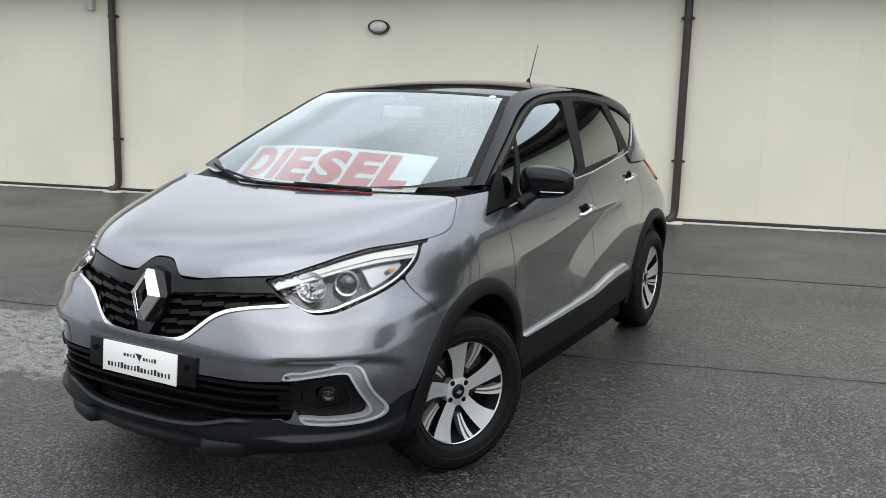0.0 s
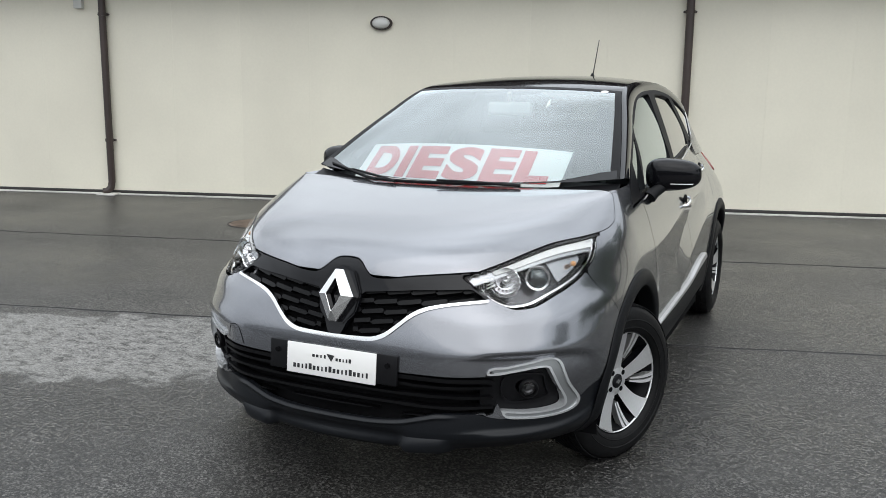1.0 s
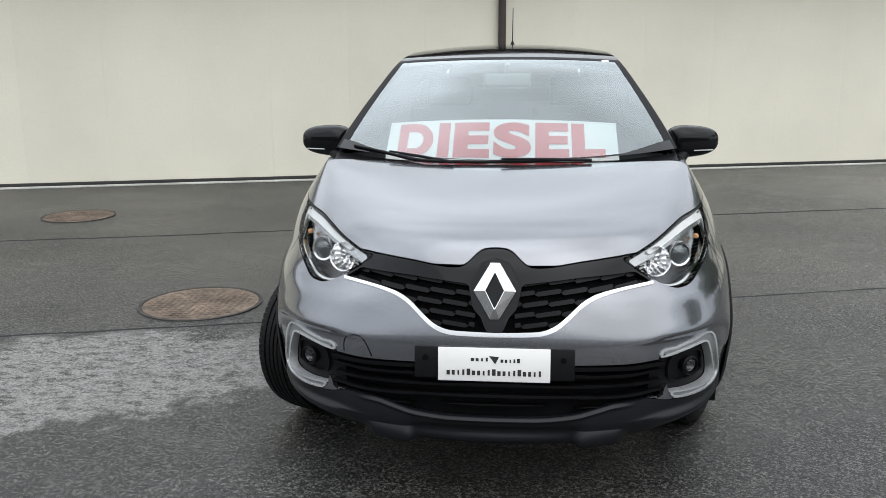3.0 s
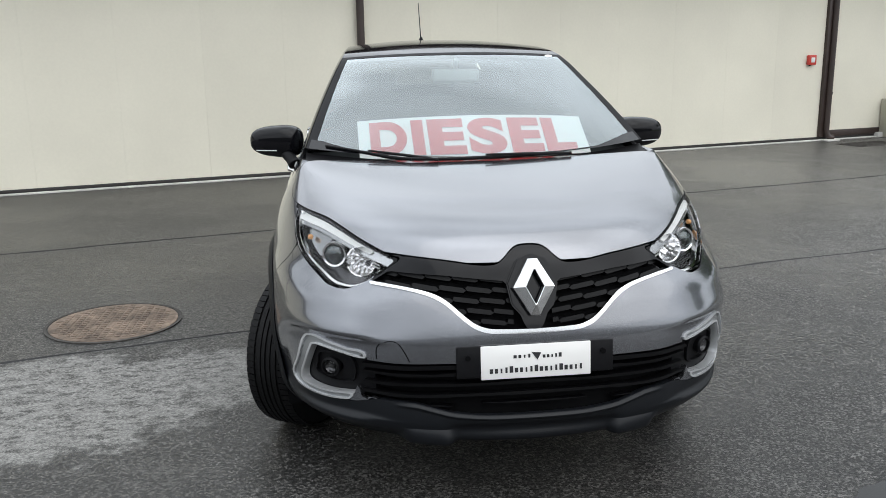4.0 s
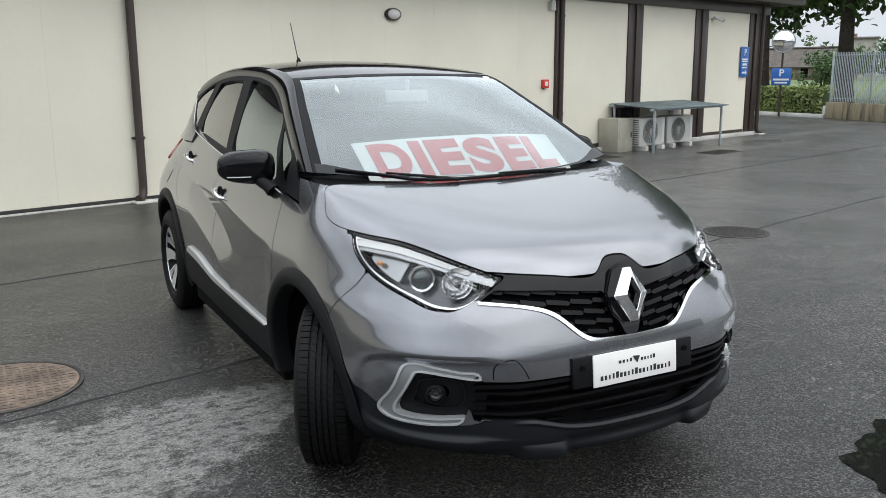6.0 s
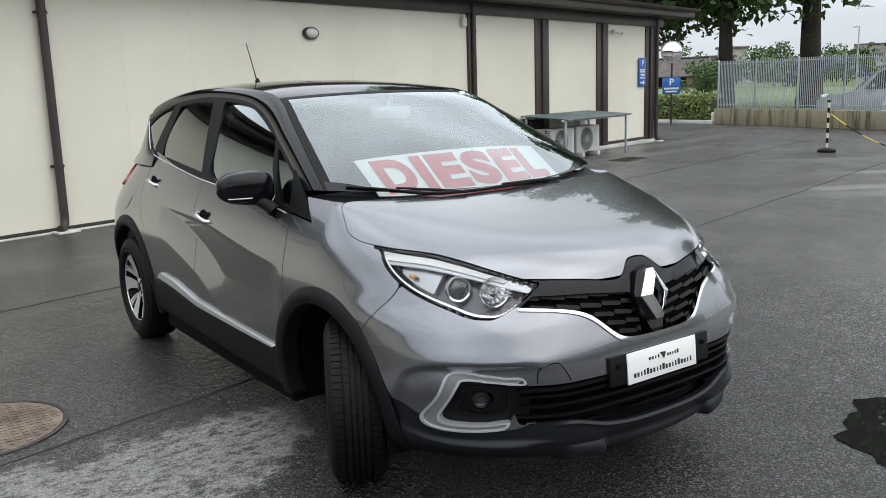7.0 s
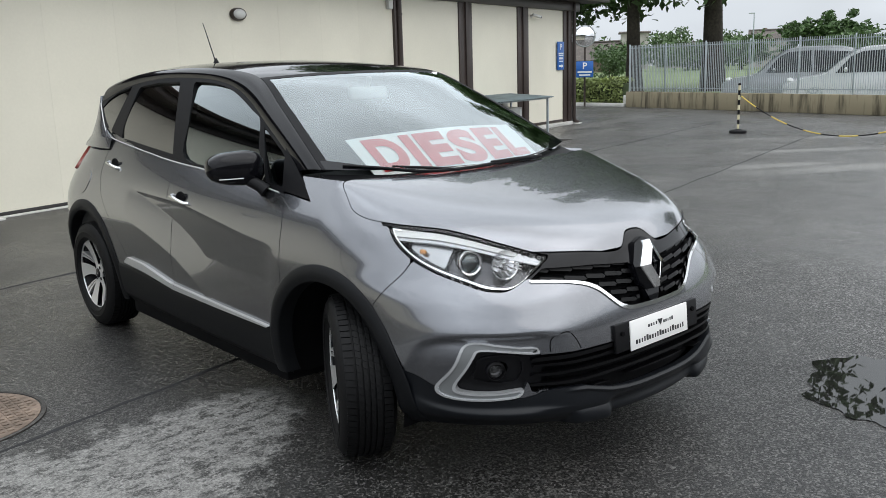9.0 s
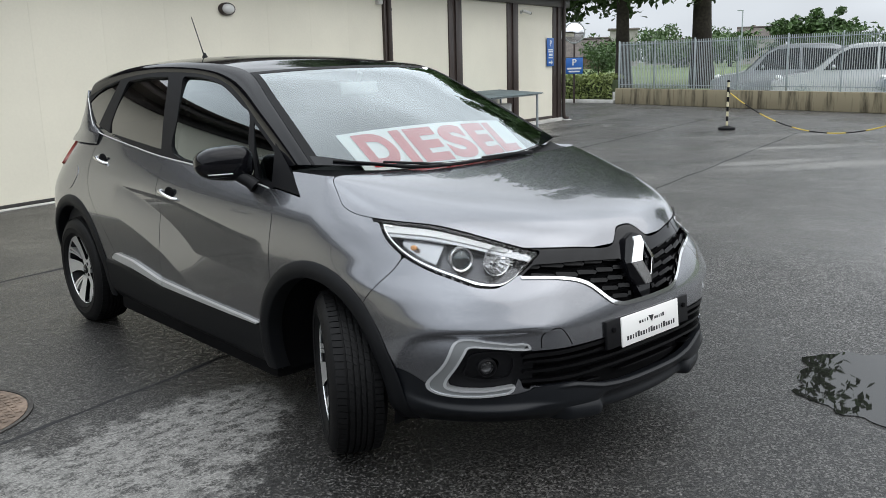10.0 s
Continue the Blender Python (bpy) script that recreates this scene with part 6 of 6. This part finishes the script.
def hatch(s, t):
    s, t = np.broadcast_arrays(np.asarray(s, float), np.asarray(t, float))
    top, bottom = roof(s, np.ones_like(s)), np.stack([s * .50, 3.13 + 0 * s - .08 * np.abs(s) ** 3, 1.22 + 0 * s], -1)
    t = t[..., None]
    return top * (1 - t) + bottom * t + np.array([0, .03, 0]) * np.sin(np.pi * t)


skin("tailgate_glass", [(hatch, np.linspace(-1, 1, 31), np.linspace(0, 1, 20), None)], M["dark_glass"], car, "dark tailgate window", lip=.01)
for side in (1, -1):
    TL = rounded([(2.96, .945), (2.97, 1.0), (3.0, 1.065), (3.07, 1.08), (3.13, 1.03), (3.15, .97), (3.10, .935), (3.0, .925)], 4)
    skin("tail_lamp", [(tail, np.linspace(.4, 1, 90) ** 3, YS(.82, 1.16, .01), lambda x, y, z: np.minimum(inside(TL, y, z), x - .38))], M["tail_red"], car, "red tail lamp", off=.012, lip=.02, mirror=side < 0)
    # fuel flap outline only on one side
FLAP = rounded([(2.62, .83), (2.60, .90), (2.66, .94), (2.75, .94), (2.78, .88), (2.75, .82), (2.68, .81)], 4)
skin("fuel_flap", [(tail, np.linspace(0, .84, 60) ** 3, YS(.76, .98, .008), lambda x, y, z: inside(FLAP, y, z))], M["paint"], car, off=.0025, lip=.004, mirror=True)
bm = NB()
tube(bm, [(0, 2.44, 1.550), (0, 2.465, 1.60), (0, 2.578, 1.812)], [.006, .0035, .0025], 8)
ant = part("antenna", bm, M["black"], car, "thin black roof aerial")
bm = NB()
lathe(bm, [(.022, 0), (.02, .012), (.010, .03), (.006, .04)], Matrix.Translation((0, 2.44, 1.548)), 20)
part("foot", bm, M["black"], ant)

# underside
bm = NB()
box(bm, (0, 1.28, .27), (1.62, 1.66, .20), bevel=.02)
part("underbody", bm, M["deep"], car)
bm = NB()
box(bm, (0, -.17, .475), (.96, 1.16, .41), bevel=.03)
box(bm, (0, -.20, .62), (1.02, .60, .34), bevel=.03)
part("engine_bay", bm, M["deep"], car)
bm = NB()
box(bm, (0, 2.58, .45), (.96, 1.0, .40), bevel=.03)
part("rear_floor", bm, M["deep"], car)

bm = NB()
box(bm, (0, .47, .56), (1.60, .03, .68), bevel=.004)
part("bulkhead", bm, M["deep"], car)

# ---- door mirrors ----
for side in (1, -1):
    bm = NB()
    m = Matrix.Translation((side * .872, .665, 1.092)) @ pose(0, 0, 0, 0, 0, side * 16)
    super_egg(bm, (0, 0, 0), (.124, .074, .080), .70)
    for v in bm.verts:
        t = (v.co.x * side + .124) / .248
        v.co.z = v.co.z * (1.0 - .20 * t) + (.006 if v.co.z > 0 else .010 * t)
        if v.co.y > .045:
            v.co.y = .045
    bmesh.ops.transform(bm, matrix=m, verts=bm.verts)
    shell = part("door_mirror", bm, M["gloss"], car, "gloss black door mirror")
    bm = NB()
    box(bm, (0, .047, .002), (.185, .006, .100), bevel=.002)
    bmesh.ops.transform(bm, matrix=m, verts=bm.verts)
    part("mirror_glass", bm, M["mirror"], shell)
    bm = NB()
    tube(bm, [(side * .792, .555, 1.000), (side * .806, .575, 1.02), (side * .832, .615, 1.045), (side * .850, .645, 1.065)], [.030, .026, .026, .036], 14)
    part("mirror_stalk", bm, M["black"], shell)
    bm = NB()
    arc = []
    for k in range(13):
        px = -.02 + .10 * k / 12
        arc.append(m @ Vector((side * px, -.0735 * max(.02, 1 - abs(px / .124) ** 2.86 - abs(.036 / .078) ** 2.86) ** .35, -.032)))
    tube(bm, arc, .0026, 8)
    part("repeater", bm, M["satin_chrome"], shell, "slim indicator repeater")

# ---- wheels ----
def wheel(x, y, steer, side, turn):
    """Axis along local x, pointing outwards; a two-tone alloy wheel with a ribbed tyre."""
    R = .322
    ax = Matrix.Rotation(radians(90), 4, "Y")
    bm = NB()
    lathe(bm, [(.195, -.10), (.205, -.098), (.200, -.07), (.182, -.05), (.178, .03), (.190, .055), (.199, .075), (.213, .080), (.214, .087), (.206, .088)], ax, 64)
    hub = part("wheel", bm, M["black"], car, "two-tone alloy wheel with a road tyre", smooth=35)
    bm = NB()
    prof = [(.212, -.085), (.216, -.098), (.235, -.106), (.265, -.107), (.290, -.100), (.306, -.088), (.3135, -.074), (.3135, .074), (.306, .088), (.290, .100), (.265, .107), (.235, .106), (.216, .096), (.211, .085)]
    lathe(bm, prof, ax, 72)
    lathe(bm, [(.258, .1065), (.261, .1095), (.264, .1075)], ax, 72)
    lathe(bm, [(.228, .1045), (.230, .1075), (.233, .1060)], ax, 72)
    tyre = part("tyre", bm, M["rubber"], hub, "black road tyre with grooved tread", smooth=50)
    tread = NB()
    n = 76
    for r0, r1, shift, taperd in ((-.085, -.051, .25, 1), (-.042, -.024, .0, 0), (-.018, -.004, .5, 0), (.004, .018, .5, 0), (.024, .042, .0, 0), (.051, .085, .25, 1)):
        for k in range(n):
            vs = []
            for h in (.3125, R):
                for a, xx in (((0.08, r0), (.92, r0), (.92, r1), (.08, r1)) if taperd else ((.02, r0), (.98, r0), (.98, r1), (.02, r1))):
                    sk = .35 * (xx - r0) / (r1 - r0) if not taperd else .15 * (xx - r0) / (r1 - r0)
                    t = 2 * math.pi * (k + a + shift + sk) / n
                    hh = h - (.0055 if taperd and abs(xx) > .07 and h > .32 else 0)
                    vs.append(tread.verts.new((xx, hh * math.cos(t), hh * math.sin(t))))
            for f in ((4, 5, 6, 7), (0, 1, 5, 4), (1, 2, 6, 5), (2, 3, 7, 6), (3, 0, 4, 7)):
                tread.faces.new([vs[i] for i in f])
    tagged(part("tread", tread, M["rubber"], tyre, smooth=0), kind="stuff")
    bm = NB()
    lathe(bm, [(.206, .078), (.214, .080), (.2145, .086), (.206, .0875), (.203, .083)], ax, 72)
    part("rim_edge", bm, M["alloy"], hub, "machined rim edge")
    for k in range(5):
        t0 = 2 * math.pi * k / 5 + turn
        # broad spoke, waisted at the hub, flaring and leaning at the rim
        bm = NB()
        left, right = [], []
        for j in range(9):
            f = j / 8
            r = .040 + (.207 - .040) * f
            w = .028 + .003 * f + .024 * f ** 2.2
            bend = .12 * f ** 2
            xx = .058 + .030 * f ** 1.5
            for lst, sg in ((left, -1), (right, 1)):
                ang = t0 + bend + sg * w / max(r, .05) * .92
                lst.append((xx, r * math.cos(ang), r * math.sin(ang)))
        top_l, top_r = [bm.verts.new(p) for p in left], [bm.verts.new(p) for p in right]
        for a in range(8):
            bm.faces.new((top_l[a], top_r[a], top_r[a + 1], top_l[a + 1]))
        part("spoke", bm, M["alloy"], hub, smooth=30)
        bm = NB()
        lo = [[bm.verts.new((p[0] - d, p[1], p[2])) for p in side_] for side_ in (left, right) for d in (.0004, .035)]
        for a in range(8):
            bm.faces.new((lo[0][a], lo[0][a + 1], lo[1][a + 1], lo[1][a]))
            bm.faces.new((lo[2][a], lo[2][a + 1], lo[3][a + 1], lo[3][a]))
        part("spoke_side", bm, M["gloss"], hub, smooth=30)
        # slim double spoke between
        for sg in (-1, 1):
            bm = NB()
            t1 = t0 + math.pi / 5 + .10
            le, ri = [], []
            for j in range(6):
                f = j / 5
                r = .098 + (.206 - .098) * f
                xx = .052 + .033 * f
                for lst, q in ((le, -1), (ri, 1)):
                    ang = t1 + .10 * f ** 2 + sg * .062 + q * (.030 + .012 * f)
                    lst.append((xx, r * math.cos(ang), r * math.sin(ang)))
            a_, b_ = [bm.verts.new(p) for p in le], [bm.verts.new(p) for p in ri]
            c_, d_ = [bm.verts.new((p[0] - .03, p[1], p[2])) for p in le], [bm.verts.new((p[0] - .03, p[1], p[2])) for p in ri]
            for j in range(5):
                bm.faces.new((a_[j], b_[j], b_[j + 1], a_[j + 1]))
                bm.faces.new((a_[j], a_[j + 1], c_[j + 1], c_[j]))
                bm.faces.new((b_[j], b_[j + 1], d_[j + 1], d_[j]))
            part("slim_spoke", bm, M["alloy"], hub, smooth=20)
    bm = NB()
    lathe(bm, [(.062, .03), (.060, .057), (.050, .060), (.030, .061), (.030, .056), (0, .056)], ax, 40)
    part("hub", bm, M["alloy"], hub)
    bm = NB()
    lathe(bm, [(.029, .055), (.029, .064), (.024, .067), (0, .068)], ax, 32)
    part("hub_cap", bm, M["gloss"], hub, "black hub cap")
    bm = NB()
    slab(bm, [(0, .016), (.010, 0), (0, -.016), (-.010, 0)], .0015, Matrix.Translation((.0675, 0, 0)) @ pose(0, 0, 0, 0, 90, 0))
    part("hub_mark", bm, M["chrome"], hub)
    for k in range(4):
        t = math.pi / 2 * k + turn + .3
        bm = NB()
        c = (.0615, .047 * math.cos(t), .047 * math.sin(t))
        rod(bm, (.05, c[1], c[2]), c, .0105, seg=14)
        part("wheel_bolt", bm, M["deep"], hub)
    bm = NB()
    lathe(bm, [(.13, -.012), (.13, .008), (.06, .008), (.06, .02), (0, .02)], ax, 48)
    box(bm, (0, .10, .07), (.06, .08, .12), bevel=.01)
    part("brake_disc", bm, M["iron"], hub)
    hub.matrix_basis = pose(x, y, R - .004, 0, 0, steer + (0 if side > 0 else 180))
    return hub


wheel(.757, 0.0, -24.5, 1, .35)
wheel(-.757, 0.0, -28, -1, .9)
wheel(.757, 2.606, 0, 1, .1)
wheel(-.757, 2.606, 0, -1, .55)

# ---- wipers ----
def on_screen(x, t, lift):
    b = screen(np.array([0.0]), np.array([t]))[0]
    e = screen(np.array([1.0]), np.array([t]))[0]
    p = screen(np.array([x / e[0]]), np.array([t]))[0]
    return Vector((p[0], p[1] - lift * .45, p[2] + lift * .9))


for x0, t0, x1, t1, arm_x, arm_t in ((-.645, .030, -.305, -.050, -.20, -.05), (-.31, -.045, .30, -.008, .36, -.03)):
    top = NB()
    pts = [on_screen(x0 + (x1 - x0) * k / 12, t0 + (t1 - t0) * k / 12 + .012 * math.sin(math.pi * k / 12), .006) for k in range(13)]
    tube(top, pts, .0055, 8)
    blade = part("wiper", top, M["black"], car, "black windscreen wiper")
    bm = NB()
    tube(bm, [p - Vector((0, -.003, .006)) for p in pts], .003, 6)
    part("rubber", bm, M["rubber"], blade)
    bm = NB()
    mid = pts[6]
    tube(bm, [mid + Vector((0, -.006, .010)), mid.lerp(on_screen(arm_x, arm_t, .004), .5) + Vector((0, -.003, .006)), on_screen(arm_x, arm_t, .004)], [.004, .006, .007], 8)
    part("arm", bm, M["black"], blade)

# ---- cabin ----
def liner(y, z):
    p = flank(y, z)
    p[..., 0] -= .06
    return p


for side in (1, -1):
    skin("door_lining", [(liner, YS(.52, 2.9, .05), YS(.40, 1.02, .05), lambda x, y, z: z_belt(y) - .02 - z)], M["trim"], car, lip=0, mirror=side < 0, core=(3, 1, .6))


def dash(s, v):
    s, v = np.broadcast_arrays(np.asarray(s, float), np.asarray(v, float))
    y = .16 + .52 * v - .10 * (1 - np.abs(s) ** 2) * (1 - v)
    z = 1.045 + .02 * np.sin(np.pi * np.clip(v * 1.2, 0, 1)) - .34 * np.clip((v - .78) / .22, 0, 1) ** 1.5
    return np.stack([s * .70, y, z], -1)


skin("dashboard", [(dash, np.linspace(-1, 1, 40), np.linspace(0, 1, 30), None)], M["trim"], car, lip=0)
bm = NB()
lathe(bm, [(.172, -.012), (.186, 0), (.172, .012), (.160, 0), (.172, -.012)], pose(.36, .72, 1.02, 65), 40)
for t in (0, 2.1, 4.2):
    rod(bm, Vector((.36, .72, 1.02)), Vector((.36, .72, 1.02)) + (pose(0, 0, 0, 65) @ Vector((.165 * math.cos(t + 1.57), .165 * math.sin(t + 1.57), 0))), .014)
lathe(bm, [(.055, -.03), (.055, .01), (0, .02)], pose(.36, .72, 1.02, 65), 24)
part("steering_wheel", bm, M["trim"], car)
for x in (.36, -.36):
    bm = NB()
    box(bm, (x, 1.32, .62), (.50, .52, .16), bevel=.05)
    seat = part("front_seat", bm, M["cloth"], car, "dark cloth front seat")
    bm = NB()
    box(bm, (x, 1.62, .93), (.46, .13, .58), pose(0, 0, 0, -16), bevel=.05, seg=3)
    part("backrest", bm, M["cloth"], seat)
    bm = NB()
    box(bm, (x, 1.70, 1.29), (.26, .09, .17), pose(0, 0, 0, -10), bevel=.035, seg=3)
    part("headrest", bm, M["cloth"], seat)
bm = NB()
box(bm, (0, 2.35, .66), (1.22, .5, .18), bevel=.05)
rear_seat = part("rear_seat", bm, M["cloth"], car, "dark cloth rear bench")
bm = NB()
box(bm, (0, 2.66, .92), (1.20, .14, .54), pose(0, 0, 0, -18), bevel=.05)
part("backrest", bm, M["cloth"], rear_seat)
for x in (-.38, .38):
    bm = NB()
    box(bm, (x, 2.73, 1.23), (.24, .08, .13), bevel=.03)
    part("headrest", bm, M["cloth"], rear_seat)
bm = NB()
box(bm, (0, .86, 1.375), (.235, .035, .068), pose(0, 0, 0, -8), bevel=.016, seg=3)
rod(bm, (0, .87, 1.40), (0, .84, 1.455), .012)
part("inner_mirror", bm, M["whitish"], car, "inside rear-view mirror")
def headliner(s, t):
    p = roof(s * .93, t)
    p[..., 2] -= .035
    return p


skin("headlining", [(headliner, np.linspace(-1, 1, 20), np.linspace(.02, .98, 24), None)], M["plaster"], car, lip=0)
# white inspection sticker at the top of the screen
st = screen(np.array([.86]), np.array([.955]))[0]
bm = NB()
slab(bm, [(.020 * math.cos(t), .010 * math.sin(t)) for t in np.linspace(0, 6.28, 20, endpoint=False)], .001, Matrix.Translation(st) @ pose(0, 0, .002, 32))
part("sticker", bm, M["sheet"], car, "small white oval sticker")

# ---- the board behind the windscreen ----
board = thing("price_board", "bent white board reading DIESEL in red behind the windscreen", "sign", pose(0, .2, 1.06))


def board_at(a, b):
    """a from -1 to 1 across, b from 0 to 1 up the board."""
    a, b = np.broadcast_arrays(np.asarray(a, float), np.asarray(b, float))
    bow = 1 - a ** 2
    y = .156 + .205 * b - .075 * bow
    z = 1.064 + .138 * b + .022 * bow * b
    return np.stack([-.011 + a * .496, y, z], -1)


bb = skin("board", [(board_at, np.linspace(-1, 1, 41), np.linspace(0, 1, 8), None)], M["sheet"], board, lip=.004, core=(0, 1.2, .6))
bb.matrix_parent_inverse = board.matrix_world.inverted()
for k, ch in enumerate("DIESEL"):
    cu = bpy.data.curves.new("letter", "FONT")
    cu.body, cu.size, cu.align_x, cu.align_y, cu.offset, cu.resolution_u = ch, 1.0, "CENTER", "CENTER", .05, 6
    tmp = bpy.data.objects.new("letter", cu)
    me = bpy.data.meshes.new_from_object(tmp)
    bpy.data.objects.remove(tmp)
    bm = NB()
    bm.from_mesh(me)
    bmesh.ops.triangulate(bm, faces=bm.faces)
    bmesh.ops.subdivide_edges(bm, edges=bm.edges[:], cuts=1)
    xs, ys = [v.co.x for v in bm.verts], [v.co.y for v in bm.verts]
    cx, w, y0, y1 = (min(xs) + max(xs)) / 2, max(xs) - min(xs), min(ys), max(ys)
    centre, width = ((-.746, .31), (-.497, .10), (-.254, .31), (.095, .325), (.435, .285), (.745, .285))[k]
    for v in bm.verts:
        a = centre + (v.co.x - cx) / w * width
        b = .07 + .84 * (v.co.y - y0) / (y1 - y0)
        p = board_at(np.array([a]), np.array([b]))[0]
        v.co = Vector(p) + Vector((0, -.0018, .0032))
    t = part("letter", bm, M["ink_red"], board, "red letter", smooth=0)
    t.matrix_parent_inverse = board.matrix_world.inverted()
